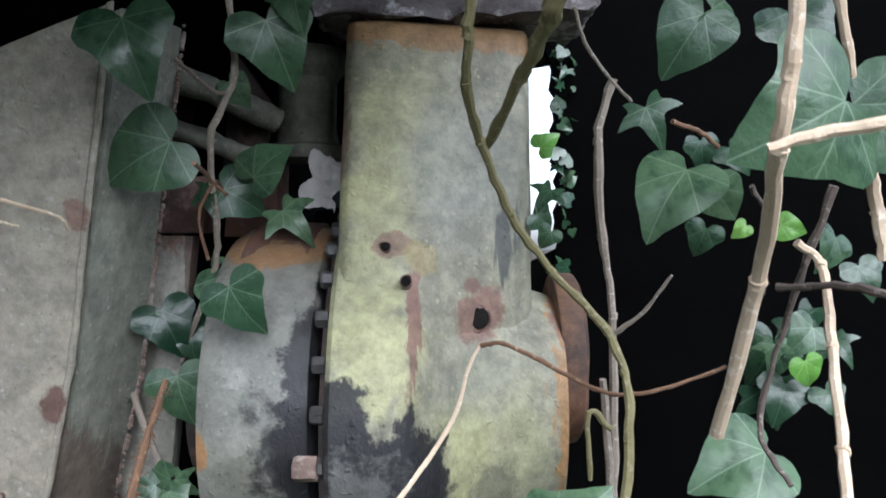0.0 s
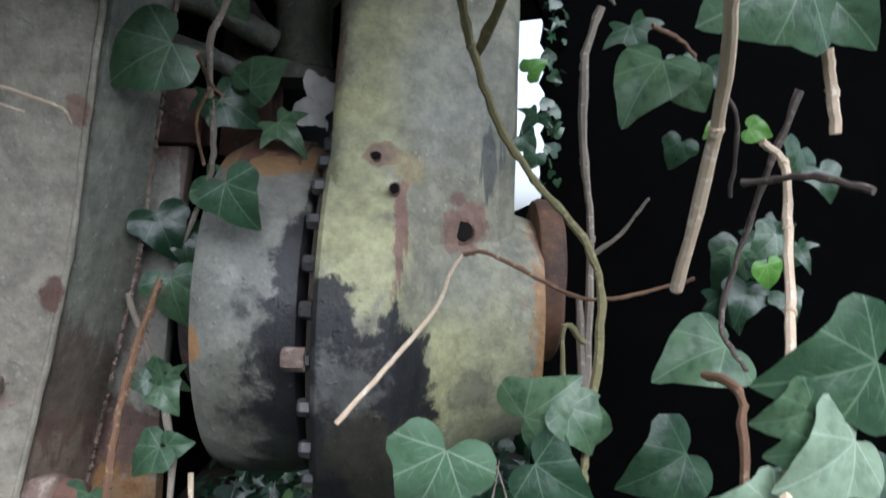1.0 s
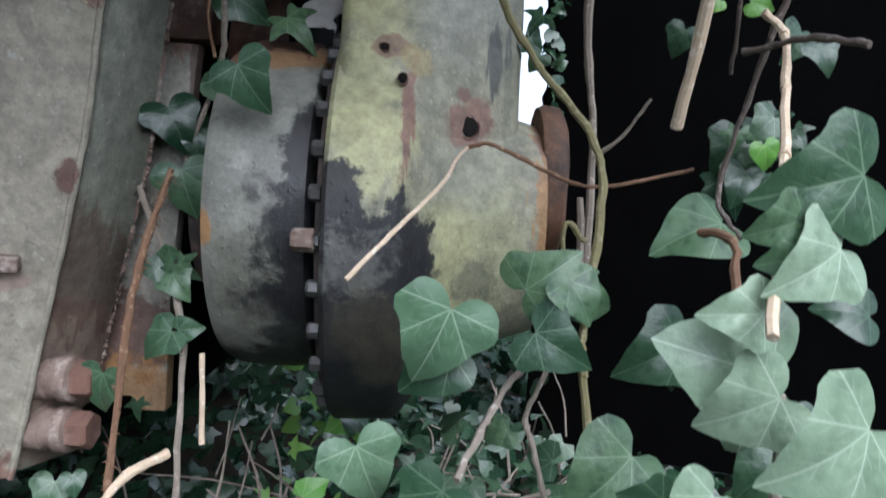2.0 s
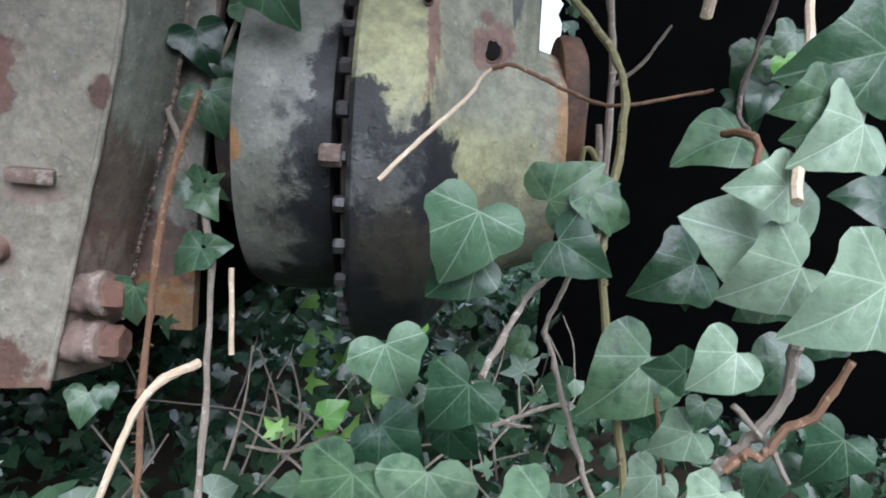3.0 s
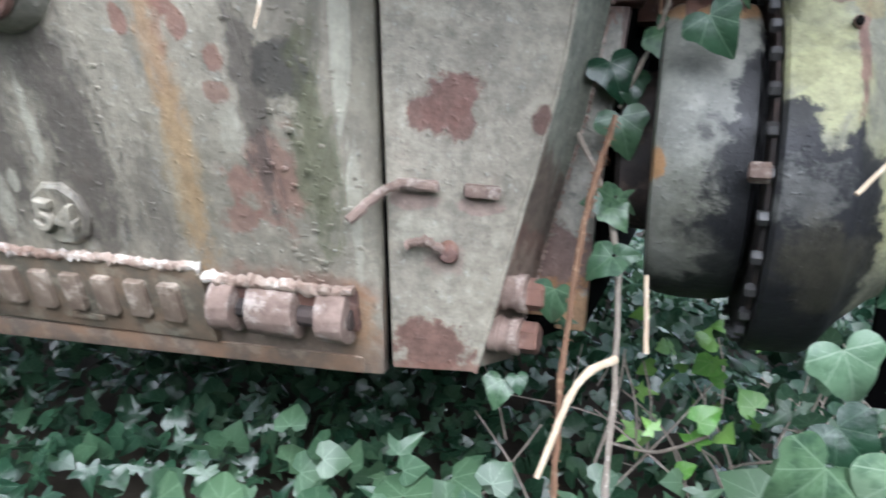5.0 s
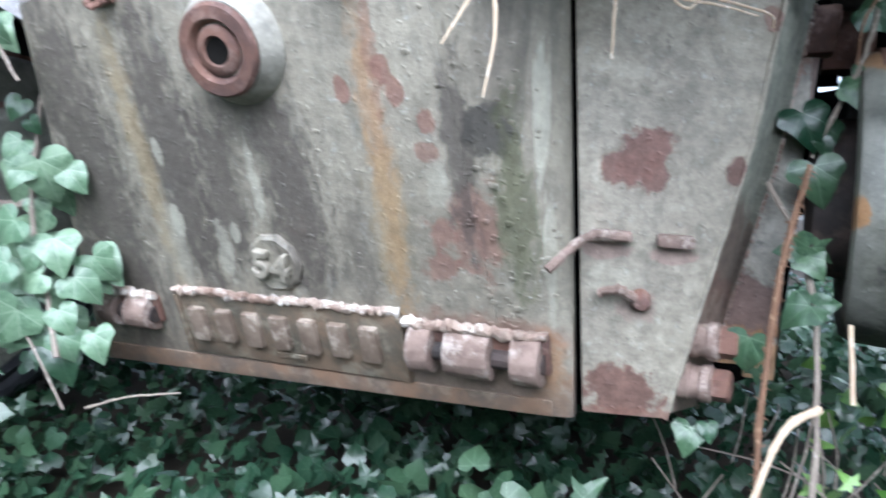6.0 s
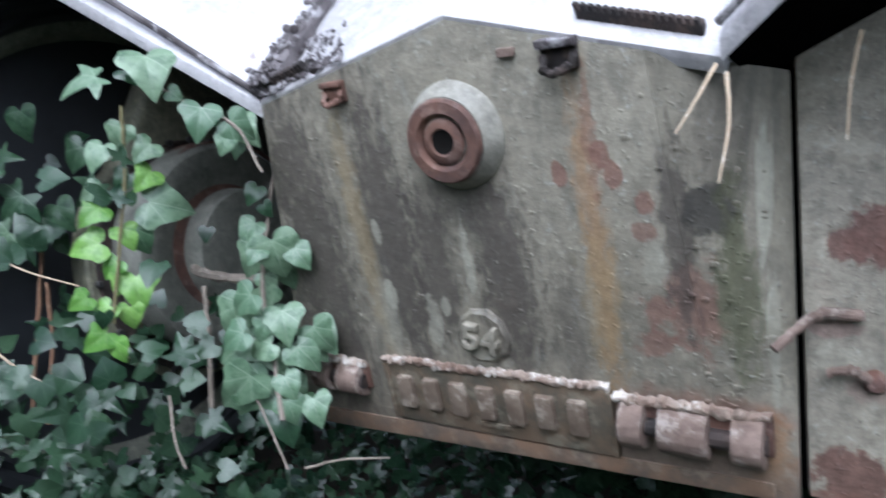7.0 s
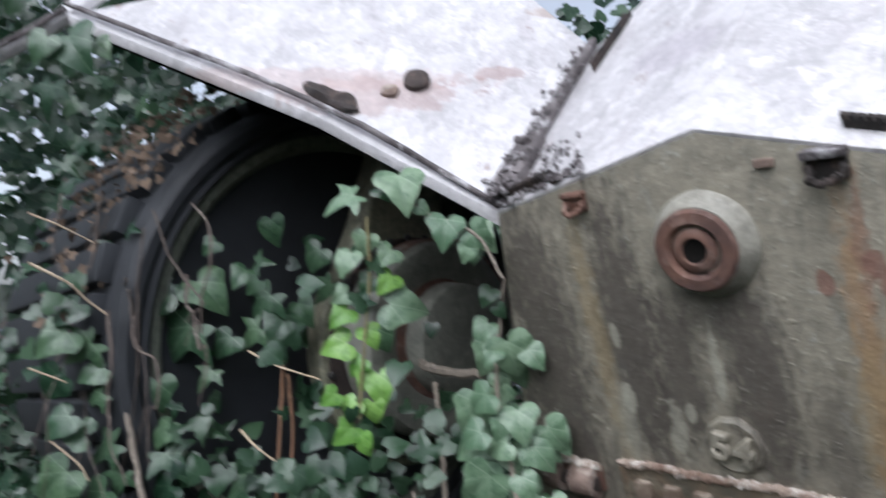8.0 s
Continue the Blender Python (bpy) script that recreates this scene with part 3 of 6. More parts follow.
tagged(part("weld_bead", joined(beads), rust_pale, car, "lumpy weld bead"), kind="stuff")
# pale worn bead along the panel's front edge
part("edge_bead", rough_up(tube([edge_lo, edge_lo.lerp(edge_mid, 0.5), edge_mid, edge_mid.lerp(edge_hi, 0.5), edge_hi], 0.0045, 0.004, 8, 0.05, 10), 0.0015, 40), paint_panel, car)
# the dark joint between nose plate and corner panel, an added sheet in shade black
part("joint_filler", slab([panel(-0.68, 0.385) + Vector((0, 0.035, 0)), panel(-0.62, 0.385) + Vector((0, 0.035, 0)), panel(-0.62, 1.2) + Vector((0, 0.035, 0)), panel(-0.68, 1.2) + Vector((0, 0.035, 0))],
                          (0, 0.02, 0), 0), shade_black, car)
# left-hand corner and sides of the hull, belly; right side and belly painted shade-black
part("hull_side", slab([(-0.37, 1.02, 0.44), (-0.37, 4.6, 0.44), (-0.31, 4.6, 1.70), (-0.31, 1.95, 1.70), (-0.31, 1.60, 1.24), (-0.31, 1.02, 1.24)], (-0.03, 0, 0)), shade_black, car)
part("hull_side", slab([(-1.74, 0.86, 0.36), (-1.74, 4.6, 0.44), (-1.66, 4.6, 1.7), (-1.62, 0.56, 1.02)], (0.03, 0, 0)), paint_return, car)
part("belly_plate", slab([(-1.73, 0.875, 0.345), (-0.55, 0.875, 0.385), (-0.40, 1.0, 0.44), (-0.40, 4.6, 0.44), (-1.73, 4.6, 0.44)], (0, 0, 0.03)), shade_black, car)

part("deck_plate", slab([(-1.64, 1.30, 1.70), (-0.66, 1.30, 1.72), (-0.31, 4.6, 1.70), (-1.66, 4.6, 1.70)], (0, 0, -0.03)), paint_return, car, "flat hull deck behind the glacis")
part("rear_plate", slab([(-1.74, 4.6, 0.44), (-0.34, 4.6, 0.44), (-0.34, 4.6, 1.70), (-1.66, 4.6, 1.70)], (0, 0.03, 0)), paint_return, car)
# glacis and wings
BACK = Vector((0, 0.595, 0.80))
left_top, apex, right_top = nose(-1.61, 1.027) + Vector((0, -0.004, 0.004)), nose(-1.148, 1.119) + Vector((0, -0.004, 0.004)), nose(-0.725, 1.011) + Vector((0, -0.004, 0.004))
part("glacis_plate", slab([left_top, apex, apex + BACK * 1.2, left_top + BACK * 0.56], (0, 0.02, -0.02), 0.003), paint_top, car, "glacis with sky light painted in pale, scaling paint")
part("glacis_plate", slab([apex, right_top, right_top + BACK * 0.9, apex + BACK * 1.2], (0, 0.02, -0.02), 0.003), paint_top, car, "glacis with sky light painted in pale, scaling paint")


def wing(side):
    """A front wing that flares forward and up from the nose, with a turned-down outer lip."""
    def at(x, y, z):
        return Vector((-1.167 + side * (-1.167 - x), y, z))
    root, mid, tip, low = at(-1.612, 0.525, 1.03), at(-2.0, 0.30, 1.27), at(-2.62, -0.09, 1.575), at(-2.98, -0.25, 1.46)
    back_root, back_mid, back_tip = root + BACK * 0.56, mid + BACK * 0.75, tip + Vector((0, 1.6, 0.5))
    p = part("wing", slab([root, mid, tip, back_tip, back_mid, back_root], (0, 0.012, -0.03), 0.004), paint_top, car, "weathered wing plate over the wheel, sky light painted in pale")
    # near-black colour carries the shade under the wing
    part("wing_floor", slab([root + Vector((0, 0.02, -0.012)), mid + Vector((0, 0.03, -0.04)), tip + Vector((0, 0.05, -0.04)), (tip.x, 2.0, tip.z - 0.04), (root.x, 2.0, root.z - 0.012)], (0, 0, 0.015), 0), shade_black, p, "underside of the wing, its shade painted near-black")
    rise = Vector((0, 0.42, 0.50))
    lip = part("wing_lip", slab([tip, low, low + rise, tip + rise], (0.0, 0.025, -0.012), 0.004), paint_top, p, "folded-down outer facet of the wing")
    part("lip_bead", tube([tip + Vector((0, -0.006, 0.012)), low + Vector((0, -0.006, 0.012))], 0.010, 0.010, 8, 0.06, 8), gutter_scale, lip)
    part("wing_bead", tube([root + Vector((0, -0.004, 0.02)), mid + Vector((0, -0.004, 0.03)), tip + Vector((0, -0.004, 0.03))], 0.007, 0.007, 8, 0.06, 8), gutter_scale, p)
    return p


wing(1)
wing(-1)


# wheel ends: hub drum, bolted flange, swing arm casing
def hub_end(mirror):
    flip = Matrix(((-1, 0, 0, -2.50), (0, 1.3, 0, 0.95 - 1.05 * 1.3), (0, 0, 1.3, 0.745 * -0.3), (0, 0, 0, 1)))

    def add(name, bm, mat, parent, label="", smooth=35):
        if mirror:
            bm.transform(flip)
        return part(name, bm, mat, parent, label, smooth)
    hub = add("hub_drum", lathe(((-0.20, 0.05), (-0.275, 0.17), (-0.283, 0.205), (-0.278, 0.225), (-0.262, 0.234), (-0.22, 0.238), (-0.18, 0.237), (-0.152, 0.232), (-0.146, 0.224), (-0.144, 0.20), (-0.10, 0.19)), 1.05, 0.745, 72), paint_hub, car, "grey hub drum half black with oil and painted shade")
    add("hub_lip", rough_up(lathe(((-0.258, 0.226), (-0.252, 0.2385), (-0.17, 0.2385), (-0.165, 0.228)), 1.062, 0.750, 72), 0.0015, 20), rust_metal, hub)
    add("axle_housing", lathe(((-0.34, 0.10), (-0.33, 0.13), (-0.20, 0.14), (-0.19, 0.12)), 1.07, 0.745, 40), paint_hub if mirror else rust_black, hub)
    arm = add("arm_casing", lathe(((-0.128, 0.18), (-0.127, 0.272), (-0.121, 0.277), (-0.045, 0.274), (-0.032, 0.268), (-0.024, 0.255), (0.0, 0.228), (0.043, 0.192), (0.09, 0.168), (0.13, 0.155), (0.155, 0.148), (0.158, 0.10)), 1.05, 0.735, 88, 1.09), paint_arm, car, "yellow-grey lichened arm casing, oil-black below")
    # upper arm
    bm = bmesh.new()
    sections = []
    for z, yl, dr in ((0.74, 0.83, 0.12), (0.80, 0.815, 0.125), (0.87, 0.822, 0.12), (0.954, 0.850, 0.09), (1.04, 0.880, 0.065), (1.14, 0.912, 0.05), (1.236, 0.942, 0.04), (1.246, 0.952, 0.04)):
        ring = [(-0.124, 1.12), (-0.127, yl + 0.04), (-0.124, yl + 0.012), (-0.112, yl + 0.001), (-0.07, yl), (-0.02, yl + 0.010), (0.04, yl + 0.6 * dr), (0.09, yl + 0.9 * dr), (0.108, yl + dr + 0.006), (0.116, yl + dr + 0.025), (0.116, 1.12)]
        sections.append([bm.verts.new((x, y, z)) for x, y in ring])
    for p, q in zip(sections, sections[1:]):
        for i in range(len(p)):
            bm.faces.new((p[i - 1], p[i], q[i], q[i - 1]))
    bm.faces.new(sections[-1])
    bm.faces.new(sections[0][::-1])
    bmesh.ops.subdivide_edges(bm, edges=list(bm.edges), cuts=2, use_grid_fill=True, smooth=0.4)
    add("upper_arm", rough_up(bm, 0.002, 14), paint_arm, arm, "", 50)
    add("outer_flange", rough_up(lathe(((0.150, 0.10), (0.152, 0.118), (0.160, 0.122), (0.182, 0.119), (0.188, 0.110), (0.188, 0.05)), 1.05, 0.795, 56), 0.002, 20), rust("orange_brown_rust", (0.15, 0.075, 0.04), (0.05, 0.032, 0.025), (0.24, 0.13, 0.07), 0.5), arm, "rust-orange outer flange")
    add("flange_ring", lathe(((-0.136, 0.22), (-0.135, 0.255), (-0.129, 0.258), (-0.127, 0.22)), 1.05, 0.735, 72, 1.09), rust_black, arm)
    nut_profile = ((0.0001, -0.001), (0.0105, 0.0), (0.0108, 0.011), (0.009, 0.0145), (0.0001, 0.015))
    shared = None
    for i in range(30):
        a = 2 * math.pi * (i + 0.35) / 30
        y, z = 1.05 + 0.258 * math.cos(a), 0.735 + 0.258 * math.sin(a) * (1.09 if math.sin(a) < 0 else 1)
        spot = (-0.129, y, z) if not mirror else (-2.371, 0.95 + (y - 1.05) * 1.3, 0.745 + (z - 0.745) * 1.3)
        if shared is None:
            ob = part("flange_nut", turned(nut_profile, pose(0, 0, 0, 0, -90 if not mirror else 90, 0), 6), nut_steel, arm, "worn hexagonal nut", 20)
            shared = ob.data
        else:
            ob = new("flange_nut", shared)
            ob.parent = arm
            ob.matrix_parent_inverse = arm.matrix_world.inverted()
        ob.matrix_basis = Matrix.Translation(Vector(spot) * K) @ pose(0, 0, 0, -math.degrees(a), 0, 0)
    return arm


arm = hub_end(False)
hub_end(True)
part("drain_plug", joined([turned(((0.001, 0), (0.014, 0.0), (0.014, 0.022), (0.012, 0.026), (0.001, 0.026)), pose(-0.142, 0.785, 0.715, 0, -90, 0) @ pose(0, 0, -0.008), 6)]), rust_pale, arm, "rusty bolt head")


def socket_hole(x, y, z, r, out, name="bolt_hole"):
    m = Matrix.Translation((x, y, z)) @ Vector(out).to_track_quat('Z', 'Y').to_matrix().to_4x4()
    ring = part(name, rough_up(turned(((r * 0.75, -0.01), (r * 1.25, -0.006), (r * 1.15, 0.0005), (r * 0.98, 0.0012), (r * 0.85, -0.004)), m, 20), 0.003, 70), rust_metal, arm)
    # a raised near-black disc stands for the shade in the hole
    part("bore", rough_up(turned(((r * 0.2, -0.01), (r * 0.92, -0.004), (r * 0.88, 0.0022), (r * 0.5, 0.0026), (r * 0.1, 0.0026)), m, 14), 0.0012, 60), black_hole, ring)


socket_hole(0.044, 0.897, 0.866, 0.015, (0.6, -1, 0.2))
socket_hole(-0.067, 0.848, 0.953, 0.0055, (0, -1, 0.3))
socket_hole(-0.042, 0.830, 0.913, 0.006, (0, -1, 0.3))

# ledge above the arm
bm = slab([(-0.17, 0.93, 1.25), (0.20, 0.96, 1.255), (0.24, 0.99, 1.36), (-0.19, 0.96, 1.36)], (0, 0.2, 0.02), 0.006)
bmesh.ops.subdivide_edges(bm, edges=[e for e in bm.edges if e.calc_length() > 0.05], cuts=14, use_grid_fill=True)
part("arm_bracket", rough_up(rough_up(bm, 0.012, 30), 0.006, 80), gutter_scale, car, "scaling rusty ledge above the arm")
# near-black sheets add the wheel arch's shade; their gaps let the sky through
rnd = random.Random(17)
ragged = [(0.300 - 0.022 * f + rnd.uniform(-0.010, 0.012) - 0.02 * max(0, f - 0.85) / 0.15, 1.9, 0.70 + 0.80 * f) for f in (i / 30 for i in range(31))]
part("arch_shade_wall", slab([(0.295, 1.9, 0.10), (1.6, 1.5, 0.10), (1.6, 1.5, 2.1), (0.25, 1.9, 2.1)] + ragged[::-1], (0, 0.03, 0), 0), shade_black, car)
part("arch_shade_wall", slab([(-0.262, 1.9, 0.72), (0.215, 1.9, 0.72), (0.215, 1.9, 2.0), (-0.262, 1.9, 2.0)], (0, 0.03, 0)), shade_black, car)
part("arch_shade_wall", rough_up(slab([(0.19, 1.92, 0.50), (0.33, 1.92, 0.50), (0.33, 1.92, 0.97), (0.19, 1.92, 0.90)], (0, 0.03, 0)), 0.01, 8), shade_black, car)
part("arch_shade_wall", slab([(0.20, 1.91, 1.42), (0.33, 1.91, 1.44), (0.33, 1.91, 2.0), (0.20, 1.91, 2.0)], (0, 0.03, 0)), shade_black, car)
part("arch_shade_wall", slab([(-0.38, 1.88, 1.215), (-0.25, 1.88, 1.225), (-0.25, 1.88, 2.0), (-0.38, 1.88, 2.0)], (0, 0.03, 0)), shade_black, car)
part("arch_shade_wall", slab([(-0.38, 1.88, 0.72), (-0.25, 1.88, 0.72), (-0.25, 1.88, 1.06), (-0.38, 1.88, 1.04)], (0, 0.03, 0)), shade_black, car)

# left wheel with its tyre
WY, WZ = 0.80, 0.74
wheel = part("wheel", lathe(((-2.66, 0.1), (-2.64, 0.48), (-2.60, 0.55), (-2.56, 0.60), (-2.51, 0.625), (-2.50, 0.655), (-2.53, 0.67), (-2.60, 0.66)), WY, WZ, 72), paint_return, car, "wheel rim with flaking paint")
part("tyre", lathe(((-2.55, 0.645), (-2.50, 0.652), (-2.478, 0.668), (-2.485, 0.685), (-2.468, 0.70), (-2.466, 0.725), (-2.48, 0.745), (-2.52, 0.758), (-2.60, 0.765), (-3.40, 0.765), (-3.48, 0.74), (-3.50, 0.70), (-3.45, 0.64), (-2.60, 0.64)), WY, WZ, 96), rubber, wheel, "weathered black rubber tyre")
lug = None
for i in range(36):
    if lug is None:
        ob = part("tread_lug", block(0, 0, 0, 0.90, 0.075, 0.112, None, 0.014), rubber, wheel)
        lug = ob.data
    else:
        ob = new("tread_lug", lug)
        ob.parent = wheel
        ob.matrix_parent_inverse = wheel.matrix_world.inverted()
    ob.matrix_basis = pose(0, WY * K, WZ * K, 360 * i / 36, 0, 0) @ pose(-2.99 * K, 0.765 * K, 0, 0, 0, 0) @ pose(0, 0, 0, 0, 6, 0)

# ---- ivy on the ground ----
def tilted(rnd, lean=(0, -0.6, 0.8), spread=0.7):
    n = Vector(lean) + Vector((rnd.gauss(0, spread), rnd.gauss(0, spread), rnd.gauss(0, spread * 0.6)))
    return n.normalized().to_track_quat('Z', 'Y').to_matrix() @ Matrix.Rotation(rnd.uniform(0, 6.28), 3, 'Z')


rnd = random.Random(11)
carpet = []
while len(carpet) < 19000:
    x, y = rnd.uniform(-4.6, 2.4), rnd.uniform(-0.3, 7.5)
    if y > 2.2 and rnd.random() < 0.5:
        continue
    h = 0.10 + 0.07 * noise.noise(Vector((x * 1.7, y * 1.7, 4.0)))
    z = ground_height(x, y) + h * rnd.uniform(0.15, 1.0) ** 0.5
    carpet.append((x, y, z, rnd.uniform(0.035, 0.072) * (1.5 if y > 2.2 else 1), tilted(rnd), rnd.randrange(3)))
while len(carpet) < 25000:
    a, r = rnd.uniform(0, 2 * math.pi), rnd.uniform(0.3, 9.0)
    x, y = -1.0 + r * math.cos(a), 1.2 + r * math.sin(a)
    if y > -0.25 and -4.5 < x < 2.3 and y < 7:
        continue
    carpet.append((x, y, ground_height(x, y) + rnd.uniform(0.02, 0.10), rnd.uniform(0.08, 0.15), tilted(rnd, (0, 0, 1), 0.4), rnd.randrange(3)))
leaf_mass("ivy_carpet", carpet, ivy_shaded, "carpet of ivy covering the ground, shade put into its green", "ivy")

# ---- woodland round the place ----
hedge = []
while len(hedge) < 13000:
    a = rnd.uniform(0, 2 * math.pi)
    r = rnd.uniform(6.0, 9.0)
    x, y = -1.0 + r * math.cos(a), 1.5 + r * math.sin(a)
    # gap left so that sky shows through the slit in the arch
    if y > 2 and -0.26 < x / y < 0.26:
        continue
    # unseen front side kept low so that light reaches the wreck
    top = (4.6 if y > 2.5 or x < -4.5 else 1.5) + 1.6 * noise.noise(Vector((3 * math.cos(a), 3 * math.sin(a), 2)))
    z = rnd.uniform(0.0, 1.0) ** 0.8 * top
    hedge.append((x, y, z, rnd.uniform(0.16, 0.34), tilted(rnd, (-math.cos(a), -math.sin(a), 0.5)), rnd.randrange(3)))
leaf_mass("hedge", hedge, ivy_shaded, "dense green thicket added round the wreck, mostly out of view", "hedge")

tree = thing("tree", -2.85, 3.05, 0.0, "dark bare-trunked tree standing behind the wreck", "tree")
part("trunk", rough_up(tube([(-2.85, 3.05, -0.1), (-2.83, 3.05, 1.2), (-2.80, 3.06, 2.6), (-2.86, 3.1, 4.2), (-2.8, 3.1, 5.4)], 0.13, 0.06, 14, 0.05, 8), 0.01, 6), stem_grey, tree)
for i, (dx, dy, z) in enumerate(((0.7, 0.3, 3.9), (-0.8, 0.2, 4.3), (0.2, 0.8, 4.8), (-0.3, -0.7, 5.0))):
    part("limb", tube([(-2.84, 3.08, z), (-2.84 + dx * 0.5, 3.08 + dy * 0.5, z + 0.45), (-2.84 + dx, 3.08 + dy, z + 0.7)], 0.05, 0.015, 8, 0.1, 5, i), stem_grey, tree)
crown = []
for i in range(1200):
    c = ((0.7, 0.3, 4.8), (-0.8, 0.2, 5.1), (0.2, 0.8, 5.5), (-0.3, -0.7, 5.7), (0, 0, 5.6))[i % 5]
    crown.append((-2.84 + c[0] + rnd.gauss(0, 0.4), 3.08 + c[1] + rnd.gauss(0, 0.4), c[2] + rnd.gauss(0, 0.3), rnd.uniform(0.08, 0.16), tilted(rnd), rnd.randrange(3)))
leaf_mass("crown", crown, ivy_shaded, "", "", tree)

# ---- ivy and stalks round the hub ----

vine = thing("ivy_vine", -0.270, 0.880, 0.020, "ivy vine hanging beside the hub drum, glossy dark green leaves", "ivy", "hanging ivy vines")
part("stem", tube([(-0.238, 0.800, 1.246), (-0.227, 0.800, 1.141), (-0.260, 0.820, 1.071), (-0.276, 0.900, 0.965), (-0.295, 0.930, 0.908), (-0.338, 0.950, 0.805)], 0.0042, 0.0030, 7, 0.16, 6, 3), stem_grey, vine, "pale knotted stem")
part("stem", tube([(-0.339, 0.900, 0.790), (-0.359, 0.870, 0.697), (-0.374, 0.850, 0.584), (-0.384, 0.830, 0.397), (-0.378, 0.800, 0.214)], 0.0042, 0.0050, 7, 0.16, 6, 4), stem_brown, vine, "rust-brown hairy stem")
rnd = random.Random(8)
rootlets = []
rooted = [Vector(p) for p in ((-0.339, 0.900, 0.790), (-0.359, 0.870, 0.697), (-0.374, 0.850, 0.584), (-0.384, 0.830, 0.397), (-0.378, 0.800, 0.214))]
for i in range(150):
    f = rnd.uniform(0, 3.99)
    p = rooted[int(f)].lerp(rooted[int(f) + 1], f % 1)
    d = Vector((rnd.choice((-1, 1)) * rnd.uniform(0.5, 1), rnd.uniform(-1, 0.3), rnd.uniform(-0.6, 0.6))).normalized() * rnd.uniform(0.006, 0.013)
    rootlets.append(tube([p, p + d * 0.6, p + d + Vector((0, 0, rnd.uniform(-0.004, 0.004)))], 0.0013, 0.0004, 4, 0.1, 2, i))
tagged(part("rootlet", joined(rootlets), stem_brown, vine, "bristly brown rootlets"), kind="stuff")
part("stem", tube([(-0.439, 0.980, 0.820), (-0.368, 0.920, 0.713), (-0.322, 0.900, 0.583), (-0.310, 0.860, 0.433), (-0.306, 0.820, 0.209)], 0.0042, 0.0050, 7, 0.16, 6, 5), stem_grey, vine, "pale grey stem")
part("tendril", tube([(-0.310, 0.850, 1.170), (-0.246, 0.800, 1.120), (-0.229, 0.800, 1.129)], 0.0025, 0.0020, 7, 0.16, 6, 6), stem_grey, vine)
part("tendril", tube([(-0.230, 0.680, 1.029), (-0.258, 0.820, 1.026), (-0.242, 0.820, 1.011)], 0.0025, 0.0020, 7, 0.16, 6, 7), stem_brown, vine)
part("tendril", tube([(-0.264, 0.850, 1.029), (-0.286, 0.860, 0.990), (-0.288, 0.900, 0.937)], 0.0020, 0.0020, 7, 0.16, 6, 8), stem_brown, vine)
leaf(vine, -0.303, 0.816, 1.070, 0.112, -60, 5, -2, 0)
leaf(vine, -0.187, 0.775, 1.192, 0.092, 23, 12, 5, 1)
leaf(vine, -0.271, 0.930, 1.162, 0.049, 40, 10, 4, 0)
leaf(vine, -0.237, 0.916, 1.039, 0.077, 140, -20, -13, 4)
leaf(vine, -0.278, 0.930, 1.026, 0.074, 61, 19, -6, 1)
leaf(vine, -0.203, 0.930, 0.999, 0.072, 42, 17, -27, 2)
leaf(vine, -0.274, 0.860, 1.020, 0.035, -50, -1, -22, 2, ivy_shaded)
leaf(vine, -0.301, 0.688, 1.167, 0.091, 17, 1, -9, 1, ivy_shaded)
leaf(vine, -0.157, 0.775, 1.231, 0.068, 14, -21, -23, 1)
leaf(vine, -0.226, 0.775, 0.910, 0.075, 31, -9, 4, 1)
leaf(vine, -0.328, 0.950, 0.856, 0.063, 9, 11, -25, 1, ivy_shaded)
leaf(vine, -0.343, 0.940, 0.875, 0.028, 16, 13, -26, 0)
leaf(vine, -0.283, 0.930, 0.940, 0.019, -40, 5, -26, 0)
leaf(vine, 0.125, 0.950, 1.081, 0.036, 126, -21, 2, 1, ivy_young)
leaf(vine, 0.140, 0.950, 1.027, 0.048, -36, -12, -23, 2, ivy_shaded)
leaf(vine, 0.121, 0.950, 0.995, 0.041, 54, 21, 2, 1, ivy_shaded)
leaf(vine, 0.140, 0.950, 0.973, 0.034, -33, -9, 6, 1)
leaf(vine, -0.334, 0.920, 0.791, 0.080, 15, 1, -4, 1)
leaf(vine, -0.335, 0.900, 0.667, 0.050, -80, -12, 5, 1)
leaf(vine, -0.328, 0.900, 0.667, 0.046, 49, 8, 6, 2)
leaf(vine, -0.352, 0.900, 0.660, 0.037, -90, 17, -20, 1)
leaf(vine, -0.336, 0.900, 0.653, 0.051, 38, -6, -25, 1)
leaf(vine, -0.328, 0.880, 0.581, 0.063, -45, -15, -29, 1)
leaf(vine, -0.320, 0.880, 0.582, 0.042, 99, -8, -7, 0)
leaf(vine, -0.407, 0.860, 0.527, 0.069, -8, -21, -4, 4)
leaf(vine, -0.397, 0.950, 0.464, 0.034, 9, -7, -19, 2, ivy_shaded)
leaf(vine, -0.357, 0.930, 0.873, 0.078, 24, 14, -12, 1, ivy_shaded)
leaf(vine, -0.271, 0.920, 0.918, 0.086, 20, -8, -12, 1)
leaf(vine, -0.486, 0.900, 0.365, 0.058, -11, 9, -29, 1)
leaf(vine, -0.462, 0.900, 0.375, 0.038, 8, 20, -31, 0)

twig = thing("bent_twig", -0.330, 0.660, 0.150, "bleached curved twig leaning in the ivy", "twig", "dead twigs")
part("shaft", tube([(-0.395, 0.720, 0.289), (-0.363, 0.750, 0.393), (-0.340, 0.780, 0.429), (-0.308, 0.820, 0.440)], 0.0040, 0.0065, 7, 0.08, 6, 9), straw, twig)
